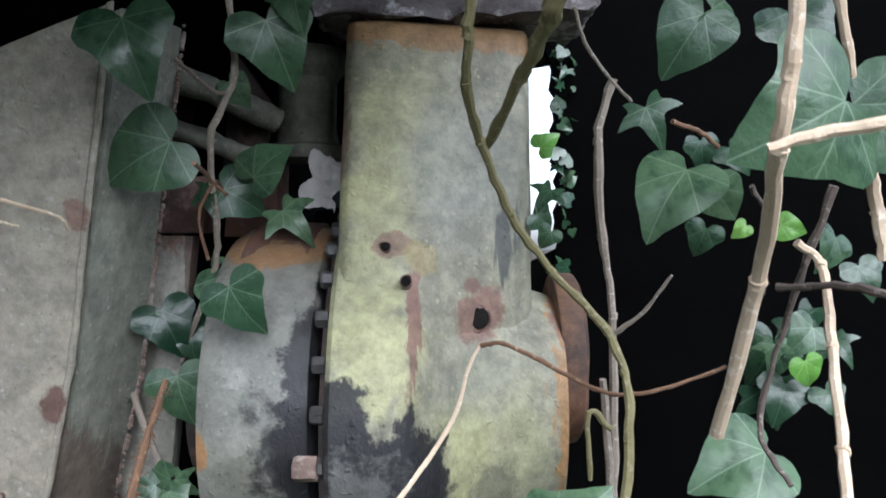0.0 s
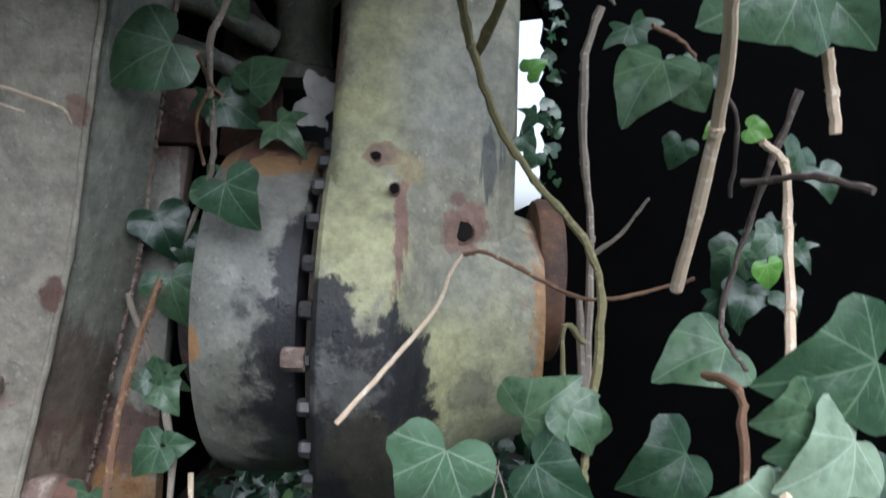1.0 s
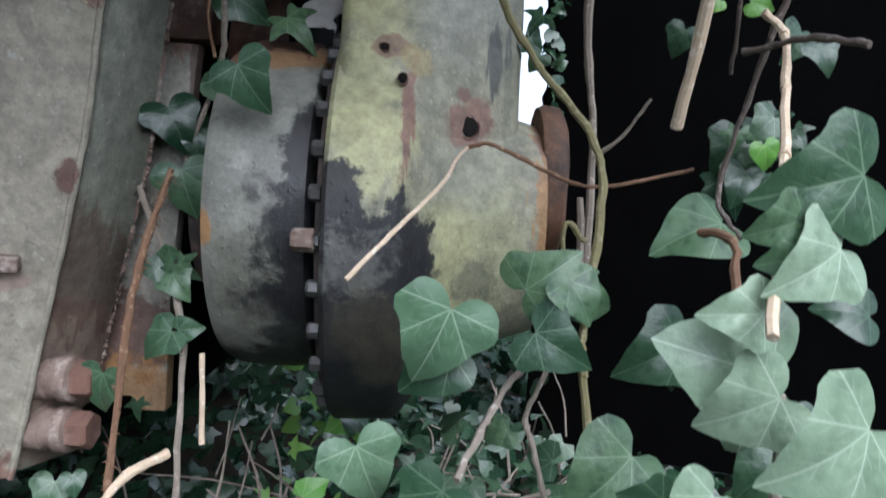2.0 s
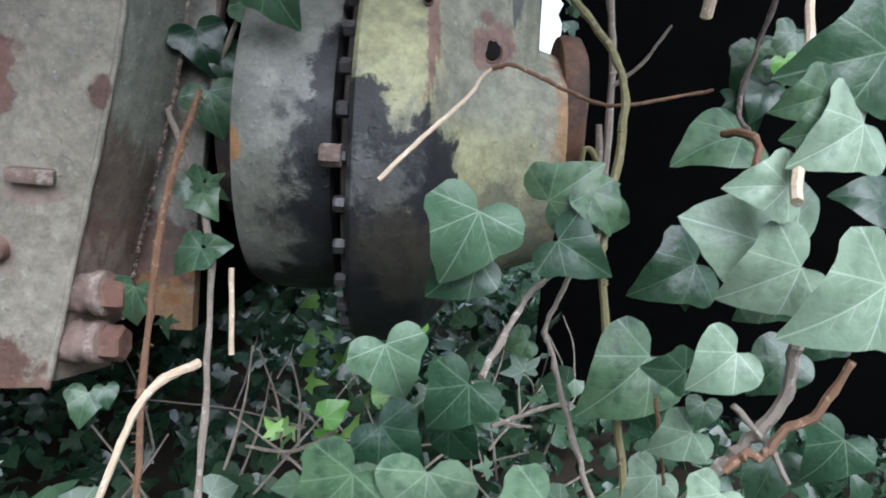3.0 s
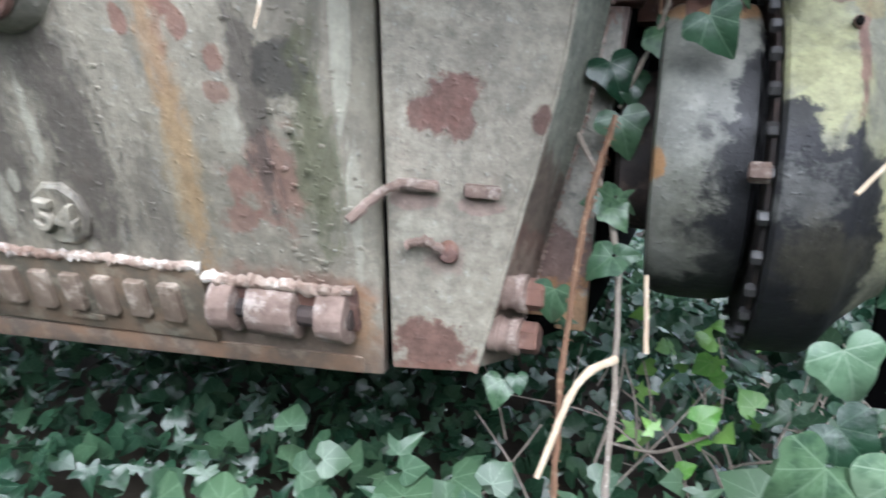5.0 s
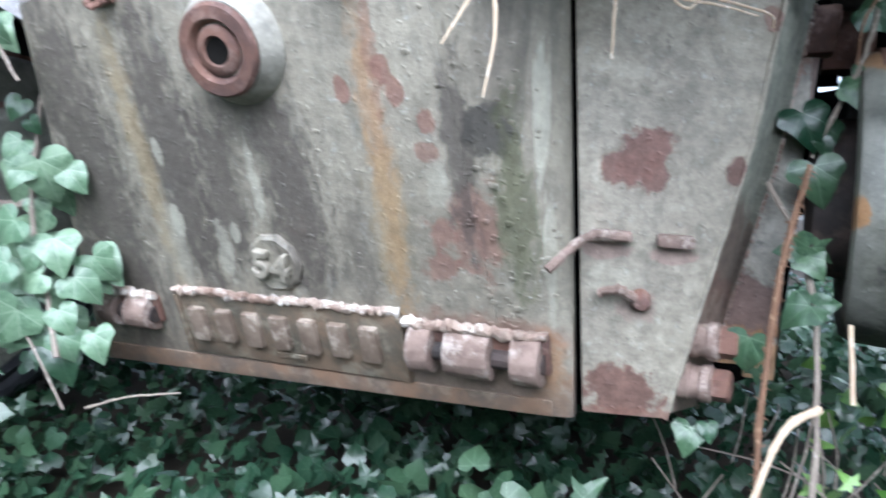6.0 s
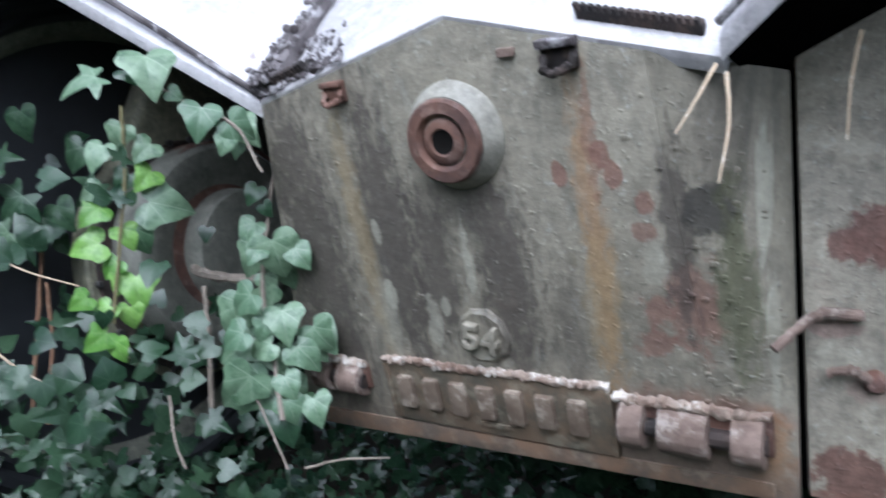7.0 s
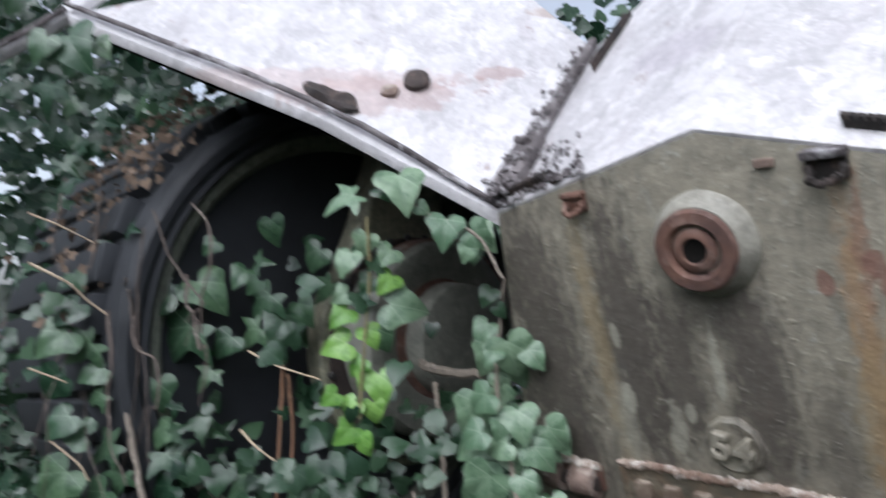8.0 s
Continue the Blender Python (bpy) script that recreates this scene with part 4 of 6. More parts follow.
part("node", tube([(-0.365, 0.748, 0.389), (-0.363, 0.750, 0.393), (-0.361, 0.752, 0.398)], 0.0053, 0.0053, 7, 0.05, 2, 10), straw, twig)
part("node", tube([(-0.343, 0.776, 0.427), (-0.340, 0.780, 0.429), (-0.337, 0.784, 0.432)], 0.0062, 0.0062, 7, 0.05, 2, 11), straw, twig)

twig = thing("bent_twig", -0.030, 0.700, 0.660, "pale bare twig poking out of the arm casing hole", "twig", "dead twigs")
part("shaft", tube([(0.044, 0.865, 0.838), (0.027, 0.800, 0.818), (0.009, 0.700, 0.786), (-0.037, 0.625, 0.737), (-0.075, 0.600, 0.695)], 0.0020, 0.0025, 7, 0.08, 6, 10), straw, twig)
part("node", tube([(0.027, 0.802, 0.819), (0.027, 0.800, 0.818), (0.027, 0.798, 0.818)], 0.0023, 0.0023, 7, 0.05, 2, 11), straw, twig)
part("node", tube([(0.009, 0.702, 0.787), (0.009, 0.700, 0.786), (0.008, 0.698, 0.785)], 0.0025, 0.0025, 7, 0.05, 2, 12), straw, twig)
part("node", tube([(-0.036, 0.626, 0.738), (-0.037, 0.625, 0.737), (-0.038, 0.624, 0.736)], 0.0026, 0.0026, 7, 0.05, 2, 13), straw, twig)

twig = thing("thin_vine", 0.200, 0.800, 0.720, "thin dark runner crossing the casing", "vine", "thin runners")
part("runner", tube([(0.044, 0.860, 0.837), (0.069, 0.845, 0.841), (0.112, 0.830, 0.823), (0.164, 0.800, 0.798), (0.202, 0.780, 0.796), (0.250, 0.780, 0.807), (0.308, 0.800, 0.821)], 0.0030, 0.0020, 7, 0.16, 6, 11), stem_brown, twig)

twig = thing("climbing_vine", 0.180, 0.700, 0.020, "olive climbing vine with a crooked stem", "vine", "climbing vines")
part("stem", tube([(0.024, 0.550, 1.162), (0.020, 0.580, 1.120), (0.020, 0.620, 1.089), (0.035, 0.690, 1.051), (0.070, 0.750, 0.985), (0.115, 0.780, 0.927), (0.168, 0.790, 0.872), (0.188, 0.760, 0.822), (0.182, 0.720, 0.762), (0.169, 0.700, 0.651), (0.169, 0.690, 0.595), (0.201, 0.670, 0.402), (0.208, 0.660, 0.328)], 0.0046, 0.0044, 7, 0.16, 6, 12), stem_green, twig)
part("node", tube([(0.020, 0.578, 1.123), (0.020, 0.580, 1.120), (0.019, 0.582, 1.117)], 0.0050, 0.0050, 7, 0.05, 2, 13), stem_green, twig)
part("node", tube([(0.019, 0.617, 1.091), (0.020, 0.620, 1.089), (0.020, 0.623, 1.087)], 0.0050, 0.0050, 7, 0.05, 2, 14), stem_green, twig)
part("node", tube([(0.034, 0.687, 1.054), (0.035, 0.690, 1.051), (0.036, 0.693, 1.049)], 0.0050, 0.0050, 7, 0.05, 2, 15), stem_green, twig)
part("node", tube([(0.068, 0.748, 0.988), (0.070, 0.750, 0.985), (0.071, 0.752, 0.983)], 0.0050, 0.0050, 7, 0.05, 2, 16), stem_green, twig)
part("node", tube([(0.112, 0.779, 0.929), (0.115, 0.780, 0.927), (0.117, 0.781, 0.924)], 0.0050, 0.0050, 7, 0.05, 2, 17), stem_green, twig)
part("node", tube([(0.166, 0.791, 0.874), (0.168, 0.790, 0.872), (0.170, 0.789, 0.869)], 0.0050, 0.0050, 7, 0.05, 2, 18), stem_green, twig)
part("node", tube([(0.187, 0.762, 0.825), (0.188, 0.760, 0.822), (0.188, 0.758, 0.819)], 0.0049, 0.0049, 7, 0.05, 2, 19), stem_green, twig)
part("node", tube([(0.182, 0.721, 0.766), (0.182, 0.720, 0.762), (0.181, 0.719, 0.759)], 0.0049, 0.0049, 7, 0.05, 2, 20), stem_green, twig)
part("node", tube([(0.170, 0.701, 0.655), (0.169, 0.700, 0.651), (0.169, 0.699, 0.648)], 0.0049, 0.0049, 7, 0.05, 2, 21), stem_green, twig)
part("node", tube([(0.169, 0.690, 0.599), (0.169, 0.690, 0.595), (0.170, 0.690, 0.592)], 0.0049, 0.0049, 7, 0.05, 2, 22), stem_green, twig)
part("node", tube([(0.200, 0.670, 0.406), (0.201, 0.670, 0.402), (0.201, 0.670, 0.399)], 0.0049, 0.0049, 7, 0.05, 2, 23), stem_green, twig)

twig = thing("climbing_vine", 0.210, 0.980, 0.020, "grey climbing vine standing behind the flange", "vine", "climbing vines")
part("stem", tube([(0.213, 0.920, 1.163), (0.196, 0.930, 1.087), (0.208, 0.960, 0.966), (0.227, 0.980, 0.860), (0.227, 0.980, 0.611), (0.207, 0.950, 0.781)], 0.0058, 0.0050, 7, 0.16, 6, 13), stem_grey, twig)
part("node", tube([(0.196, 0.929, 1.091), (0.196, 0.930, 1.087), (0.196, 0.931, 1.082)], 0.0062, 0.0062, 7, 0.05, 2, 14), stem_grey, twig)
part("node", tube([(0.207, 0.959, 0.970), (0.208, 0.960, 0.966), (0.208, 0.961, 0.961)], 0.0060, 0.0060, 7, 0.05, 2, 15), stem_grey, twig)
part("node", tube([(0.227, 0.980, 0.865), (0.227, 0.980, 0.860), (0.227, 0.980, 0.856)], 0.0059, 0.0059, 7, 0.05, 2, 16), stem_grey, twig)
part("node", tube([(0.228, 0.982, 0.616), (0.227, 0.980, 0.611), (0.226, 0.978, 0.607)], 0.0057, 0.0057, 7, 0.05, 2, 17), stem_grey, twig)
part("side_shoot", tube([(0.228, 0.970, 0.839), (0.260, 0.950, 0.870), (0.287, 0.920, 0.917)], 0.0035, 0.0018, 7, 0.16, 6, 14), stem_grey, twig)
part("side_shoot", tube([(0.212, 0.930, 0.722), (0.183, 0.920, 0.745), (0.185, 0.920, 0.660)], 0.0040, 0.0030, 7, 0.16, 6, 15), stem_green, twig)

twig = thing("dry_stalk", 0.070, 0.620, 1.200, "split yellow-green reed stalk leaning on the arm", "stalk", "dry stalks")
part("shaft", tube([(0.090, 0.520, 1.150), (0.082, 0.560, 1.127), (0.068, 0.630, 1.101), (0.044, 0.740, 1.052)], 0.0078, 0.0050, 9, 0.16, 6, 16), stem_green, twig)
part("node", tube([(0.083, 0.555, 1.130), (0.082, 0.560, 1.127), (0.081, 0.565, 1.125)], 0.0076, 0.0076, 9, 0.05, 2, 17), stem_green, twig)
part("node", tube([(0.070, 0.624, 1.103), (0.068, 0.630, 1.101), (0.067, 0.636, 1.098)], 0.0065, 0.0065, 9, 0.05, 2, 18), stem_green, twig)

twig = thing("dry_stalk", 0.170, 0.460, 0.800, "broken straw-coloured stalk with peeling bark", "stalk", "dry stalks")
part("shaft", tube([(0.132, 0.270, 1.054), (0.135, 0.285, 1.020), (0.139, 0.305, 0.990), (0.163, 0.380, 0.933), (0.171, 0.458, 0.834)], 0.0028, 0.0044, 9, 0.08, 6, 17), straw, twig)
part("node", tube([(0.135, 0.283, 1.023), (0.135, 0.285, 1.020), (0.135, 0.287, 1.017)], 0.0035, 0.0035, 9, 0.05, 2, 18), straw, twig)
part("node", tube([(0.139, 0.303, 0.992), (0.139, 0.305, 0.990), (0.140, 0.307, 0.988)], 0.0040, 0.0040, 9, 0.05, 2, 19), straw, twig)
part("node", tube([(0.162, 0.378, 0.935), (0.163, 0.380, 0.933), (0.163, 0.382, 0.930)], 0.0044, 0.0044, 9, 0.05, 2, 20), straw, twig)

twig = thing("dry_stalk", 0.200, 0.200, 0.850, "snapped pale stalk lying across an ivy leaf", "stalk", "dry stalks")
part("shaft", tube([(0.124, 0.280, 0.988), (0.141, 0.275, 0.993), (0.171, 0.260, 0.997)], 0.0022, 0.0026, 7, 0.08, 6, 18), straw, twig)
part("node", tube([(0.139, 0.276, 0.992), (0.141, 0.275, 0.993), (0.143, 0.274, 0.993)], 0.0026, 0.0026, 7, 0.05, 2, 19), straw, twig)

twig = thing("dry_stalk", 0.240, 0.450, 0.020, "tall bleached stalk standing in the ivy", "stalk", "dry stalks")
part("shaft", tube([(0.288, 0.599, 0.955), (0.308, 0.598, 0.937), (0.284, 0.536, 0.879), (0.259, 0.475, 0.820), (0.231, 0.413, 0.762), (0.201, 0.352, 0.704)], 0.0036, 0.0038, 7, 0.10, 6, 19), straw, twig)
part("node", tube([(0.307, 0.596, 0.935), (0.308, 0.598, 0.937), (0.309, 0.600, 0.939)], 0.0043, 0.0043, 7, 0.05, 2, 20), straw, twig)
part("node", tube([(0.283, 0.535, 0.877), (0.284, 0.536, 0.879), (0.285, 0.538, 0.880)], 0.0043, 0.0043, 7, 0.05, 2, 21), straw, twig)
part("node", tube([(0.258, 0.473, 0.819), (0.259, 0.475, 0.820), (0.259, 0.477, 0.822)], 0.0043, 0.0043, 7, 0.05, 2, 22), straw, twig)

twig = thing("dry_stalk", 0.330, 0.420, 1.000, "thin pale stalk hanging among the leaves", "stalk", "dry stalks")
part("shaft", tube([(0.214, 0.400, 1.095), (0.226, 0.410, 1.064), (0.236, 0.420, 1.038)], 0.0030, 0.0024, 7, 0.08, 6, 20), straw, twig)
part("node", tube([(0.225, 0.409, 1.066), (0.226, 0.410, 1.064), (0.227, 0.411, 1.062)], 0.0030, 0.0030, 7, 0.05, 2, 21), straw, twig)
part("shaft", tube([(0.262, 0.450, 0.999), (0.267, 0.450, 0.971), (0.271, 0.450, 0.943)], 0.0040, 0.0040, 7, 0.08, 6, 21), straw, twig)
part("node", tube([(0.266, 0.450, 0.974), (0.267, 0.450, 0.971), (0.267, 0.450, 0.968)], 0.0044, 0.0044, 7, 0.05, 2, 22), straw, twig)

twig = thing("bramble_runner", 0.330, 0.600, 0.600, "reddish bramble runner in the shade", "vine", "thin runners")
part("runner", tube([(0.321, 0.600, 1.001), (0.308, 0.620, 0.946), (0.298, 0.650, 0.870), (0.285, 0.660, 0.788), (0.294, 0.620, 0.750)], 0.0033, 0.0024, 7, 0.2, 6, 22), dead_bark, twig)
part("runner", tube([(0.275, 0.600, 0.918), (0.303, 0.550, 0.923), (0.329, 0.500, 0.910)], 0.0033, 0.0030, 7, 0.2, 6, 23), dead_bark, twig)
part("runner", tube([(0.252, 0.600, 1.001), (0.275, 0.620, 0.970), (0.287, 0.660, 0.910)], 0.0020, 0.0018, 7, 0.2, 6, 24), dead_bark, twig)
part("runner", tube([(0.098, 0.550, 1.132), (0.110, 0.570, 1.111), (0.137, 0.600, 1.089), (0.159, 0.620, 1.075)], 0.0016, 0.0014, 7, 0.16, 6, 25), stem_grey, twig)
part("runner", tube([(0.194, 0.620, 1.058), (0.225, 0.640, 1.051), (0.247, 0.660, 1.042)], 0.0020, 0.0020, 7, 0.16, 6, 26), stem_brown, twig)

bush = thing("ivy_bush", 0.150, 0.400, 0.020, "ivy growing up beside the wheel, broad pale-veined leaves", "ivy", "ivy bushes")
leaf(bush, 0.220, 0.400, 1.031, 0.080, -61, 10, 1, 3)
leaf(bush, 0.230, 0.413, 1.031, 0.068, 46, -21, 0, 1)
leaf(bush, 0.213, 0.772, 1.099, 0.062, 24, -5, -8, 2)
leaf(bush, 0.180, 0.542, 1.009, 0.074, -28, -21, -30, 0)
leaf(bush, 0.202, 0.550, 0.997, 0.039, 34, -14, 6, 4)
leaf(bush, 0.200, 0.562, 1.130, 0.068, -34, -13, -1, 0)
leaf(bush, 0.206, 0.562, 1.134, 0.038, 80, 18, 5, 2)
leaf(bush, 0.237, 0.500, 1.112, 0.058, 28, -6, -17, 1, ivy_shaded)
leaf(bush, 0.258, 0.625, 0.970, 0.019, -45, 1, 0, 0, ivy_young)
leaf(bush, 0.287, 0.625, 0.970, 0.028, 75, -17, -2, 0, ivy_young)
leaf(bush, 0.272, 0.775, 1.064, 0.042, 11, 13, 2, 1, ivy_shaded)
leaf(bush, 0.269, 0.750, 0.971, 0.039, -23, -20, 5, 1, ivy_shaded)
leaf(bush, 0.292, 0.750, 1.054, 0.040, 36, -17, -18, 1, ivy_shaded)
leaf(bush, 0.339, 0.688, 0.845, 0.036, 18, 4, 4, 0, ivy_young)
leaf(bush, 0.316, 0.700, 0.859, 0.035, -6, -7, 4, 2)
leaf(bush, 0.353, 0.700, 0.875, 0.044, -45, 1, -19, 1)
leaf(bush, 0.332, 0.712, 0.819, 0.050, -18, -8, -24, 1, ivy_shaded)
leaf(bush, 0.364, 0.700, 0.816, 0.035, 26, -18, -26, 1, ivy_shaded)
leaf(bush, 0.316, 0.725, 0.811, 0.072, 33, 8, 7, 2, ivy_shaded)
leaf(bush, 0.375, 0.700, 0.864, 0.035, 26, -14, -30, 2, ivy_shaded)
leaf(bush, 0.368, 0.688, 0.961, 0.045, -30, 21, -10, 1, ivy_shaded)
leaf(bush, 0.354, 0.625, 0.936, 0.038, 21, -4, -22, 1, ivy_shaded)
leaf(bush, 0.023, 0.613, 0.670, 0.101, -22, 4, 1, 1, ivy_lit)
leaf(bush, 0.028, 0.663, 0.617, 0.083, -52, -1, -15, 0)
leaf(bush, 0.103, 0.694, 0.681, 0.082, 128, -19, 4, 1)
leaf(bush, 0.113, 0.675, 0.640, 0.078, 62, -20, -12, 1)
leaf(bush, 0.147, 0.688, 0.694, 0.064, 29, 14, -26, 4)
leaf(bush, 0.165, 0.712, 0.673, 0.056, 70, 10, 5, 0)
leaf(bush, 0.299, 0.680, 0.763, 0.098, -70, 5, -42, 0, ivy_green)
leaf(bush, 0.209, 0.380, 0.714, 0.047, -87, 8, -9, 1, ivy_bright_lit)
leaf(bush, 0.230, 0.410, 0.668, 0.092, -106, 10, -4, 3, ivy_bright_lit)
leaf(bush, 0.224, 0.380, 0.661, 0.068, -61, -15, -6, 1, ivy_bright_lit)
leaf(bush, 0.324, 0.840, 0.605, 0.110, -62, 9, -13, 1, ivy_shaded)
leaf(bush, 0.311, 0.860, 0.586, 0.058, 17, 5, -19, 1, ivy_shaded)
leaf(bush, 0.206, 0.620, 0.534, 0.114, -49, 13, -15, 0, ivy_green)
leaf(bush, 0.204, 0.660, 0.487, 0.064, 31, -12, -9, 0, ivy_shaded)
leaf(bush, 0.174, 0.350, 0.608, 0.047, -47, 0, -13, 4, ivy_bright_lit)
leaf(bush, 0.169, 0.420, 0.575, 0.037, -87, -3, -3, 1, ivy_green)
leaf(bush, 0.171, 0.400, 0.536, 0.044, -54, -12, -2, 1, ivy_bright_lit)
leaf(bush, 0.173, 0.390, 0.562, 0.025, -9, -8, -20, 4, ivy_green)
leaf(bush, 0.169, 0.460, 0.478, 0.049, -42, 8, -14, 1, ivy_bright_lit)
leaf(bush, 0.187, 0.380, 0.501, 0.047, -37, -2, -12, 1, ivy_bright_lit)
leaf(bush, 0.320, 0.600, 0.612, 0.061, -48, -10, -8, 1, ivy_shaded)
leaf(bush, 0.385, 0.620, 0.573, 0.058, -42, -10, -18, 1, ivy_shaded)
leaf(bush, 0.372, 0.550, 0.483, 0.068, -32, -11, -6, 1, ivy_green)
leaf(bush, 0.315, 0.560, 0.558, 0.064, -38, -11, -16, 0, ivy_shaded)
leaf(bush, 0.335, 0.600, 0.444, 0.068, -20, -15, -20, 1, ivy_shaded)
leaf(bush, 0.153, 0.700, 0.698, 0.035, 106, -9, -14, 1, ivy_green)
leaf(bush, -0.062, 0.634, 0.527, 0.083, 21, 7, -1, 1, ivy_lit)
leaf(bush, 0.023, 0.591, 0.503, 0.080, -37, -6, -3, 1)
leaf(bush, -0.062, 0.625, 0.444, 0.078, 45, -9, -12, 1, ivy_shaded)
leaf(bush, -0.082, 0.562, 0.419, 0.097, -42, 11, -4, 1)
leaf(bush, -0.012, 0.556, 0.427, 0.095, -3, -9, 5, 4, ivy_lit)
leaf(bush, 0.083, 0.463, 0.448, 0.077, -53, 6, -8, 1, ivy_lit)
leaf(bush, 0.100, 0.750, 0.512, 0.041, -61, -21, -10, 1)
leaf(bush, 0.009, 0.650, 0.435, 0.057, 45, -10, -5, 0, ivy_shaded)
leaf(bush, 0.226, 0.375, 0.774, 0.042, -68, -1, 0, 1)
leaf(bush, 0.231, 0.375, 0.753, 0.039, -72, 6, 0, 0)
leaf(bush, 0.338, 0.750, 0.856, 0.064, -26, -6, -6, 1, ivy_shaded)
leaf(bush, 0.362, 0.750, 0.876, 0.070, 33, 10, 1, 2, ivy_shaded)
leaf(bush, 0.383, 0.750, 0.865, 0.057, -30, -6, 1, 1, ivy_shaded)
leaf(bush, 0.251, 0.375, 0.757, 0.065, -59, 18, -12, 1, ivy_bright_lit)
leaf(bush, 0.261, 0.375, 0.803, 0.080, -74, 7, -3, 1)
leaf(bush, 0.319, 0.450, 0.706, 0.049, -102, 9, -25, 0, ivy_shaded)
leaf(bush, 0.248, 0.325, 0.660, 0.080, -58, 11, -8, 1, ivy_bright_lit)
part("stem", tube([(0.140, 0.400, 0.440), (0.181, 0.400, 0.497), (0.207, 0.400, 0.527), (0.231, 0.400, 0.561), (0.237, 0.400, 0.596), (0.236, 0.400, 0.629), (0.234, 0.400, 0.658)], 0.0055, 0.0042, 7, 0.16, 6, 27), stem_grey, bush, "pale branching stem")
part("stem", tube([(0.187, 0.380, 0.518), (0.201, 0.380, 0.530), (0.213, 0.380, 0.529), (0.227, 0.380, 0.549), (0.245, 0.380, 0.560), (0.267, 0.380, 0.599)], 0.0036, 0.0030, 7, 0.16, 6, 28), stem_brown, bush)
part("stem", tube([(0.193, 0.390, 0.561), (0.222, 0.390, 0.532), (0.238, 0.390, 0.506)], 0.0022, 0.0018, 7, 0.16, 6, 34), stem_grey, bush)
part("stem", tube([(0.152, 0.430, 0.551), (0.161, 0.430, 0.508), (0.165, 0.430, 0.483)], 0.0016, 0.0014, 7, 0.16, 6, 35), stem_brown, bush)
part("stem", tube([(0.037, 0.625, 0.500), (0.071, 0.688, 0.544), (0.100, 0.725, 0.578), (0.151, 0.750, 0.616)], 0.0040, 0.0030, 7, 0.22, 6, 29), stem_grey, bush)
part("stem", tube([(0.178, 0.650, 0.340), (0.150, 0.700, 0.421), (0.127, 0.725, 0.500), (0.121, 0.750, 0.528), (0.138, 0.750, 0.577), (0.154, 0.750, 0.613)], 0.0034, 0.0030, 7, 0.22, 6, 30), stem_grey, bush)
part("stem", tube([(0.232, 0.562, 0.757), (0.246, 0.525, 0.752), (0.241, 0.500, 0.720), (0.229, 0.450, 0.613)], 0.0040, 0.0030, 7, 0.16, 6, 31), stem_brown, bush)
part("stem", tube([(0.065, 0.750, 0.404), (0.116, 0.775, 0.417), (0.160, 0.787, 0.427)], 0.0030, 0.0030, 7, 0.16, 6, 32), stem_grey, bush)
part("stem", tube([(-0.318, 1.125, 0.207), (-0.234, 1.100, 0.213), (-0.155, 1.062, 0.268)], 0.0030, 0.0030, 7, 0.16, 6, 33), stem_grey, bush)

# ---- ivy by the left wheel ----

vine = thing("ivy_vine", -1.450, 0.500, 0.020, "ivy vine climbing the corner of the nose plate", "ivy", "hanging ivy vines")
leaf(vine, -1.660, 0.641, 0.754, 0.047, 116, 53, -15, 1, ivy_lit)
leaf(vine, -1.659, 0.641, 0.735, 0.105, 22, 51, -1, 1, ivy_lit)
leaf(vine, -1.695, 0.606, 0.746, 0.086, -18, 52, -3, 1, ivy_lit)
leaf(vine, -1.703, 0.599, 0.796, 0.066, -29, 25, -25, 4, ivy_lit)
leaf(vine, -1.683, 0.615, 0.684, 0.058, 26, 43, -5, 0, ivy_lit)
leaf(vine, -1.711, 0.580, 0.621, 0.102, -22, 33, -4, 1, ivy_lit)
leaf(vine, -1.664, 0.622, 0.593, 0.080, 66, 51, -30, 1, ivy_lit)
leaf(vine, -1.685, 0.593, 0.550, 0.099, -54, 44, -22, 1, ivy_lit)
leaf(vine, -1.651, 0.621, 0.528, 0.077, 27, 26, -26, 0, ivy_lit)
leaf(vine, -1.604, 0.668, 0.549, 0.075, 49, 37, -24, 1, ivy_lit)
leaf(vine, -1.598, 0.679, 0.579, 0.096, 47, 32, -30, 0, ivy_lit)
leaf(vine, -1.660, 0.598, 0.469, 0.105, -31, 44, -16, 1, ivy_lit)
leaf(vine, -1.619, 0.634, 0.460, 0.074, 33, 50, -8, 4, ivy_lit)
leaf(vine, -1.667, 0.624, 0.624, 0.077, -108, 34, 4, 1, ivy_lit)
leaf(vine, -1.633, 0.665, 0.737, 0.069, 41, 24, -15, 0, ivy_lit)
leaf(vine, -1.678, 0.580, 0.870, 0.054, -26, 36, -15, 0, ivy_shaded)
leaf(vine, -1.669, 0.590, 0.834, 0.040, 36, 29, 1, 0, ivy_shaded)
leaf(vine, -1.800, 0.288, 1.054, 0.089, -58, 40, -30, 2, ivy_lit)
leaf(vine, -1.701, 0.327, 1.090, 0.103, 15, 50, -28, 1, ivy_lit)
leaf(vine, -1.649, 0.415, 1.005, 0.079, -5, 47, -18, 1, ivy_lit)
leaf(vine, -1.616, 0.456, 0.984, 0.070, 57, 49, 6, 1, ivy_lit)
leaf(vine, -1.622, 0.455, 0.955, 0.049, -14, 60, -15, 0, ivy_lit)
leaf(vine, -1.683, 0.368, 1.030, 0.037, 61, 59, -6, 1, ivy_lit)
leaf(vine, -1.744, 0.311, 1.064, 0.043, 45, 40, -26, 1, ivy_shaded)
leaf(vine, -1.640, 0.590, 0.459, 0.105, -53, 40, -9, 1, ivy_lit)
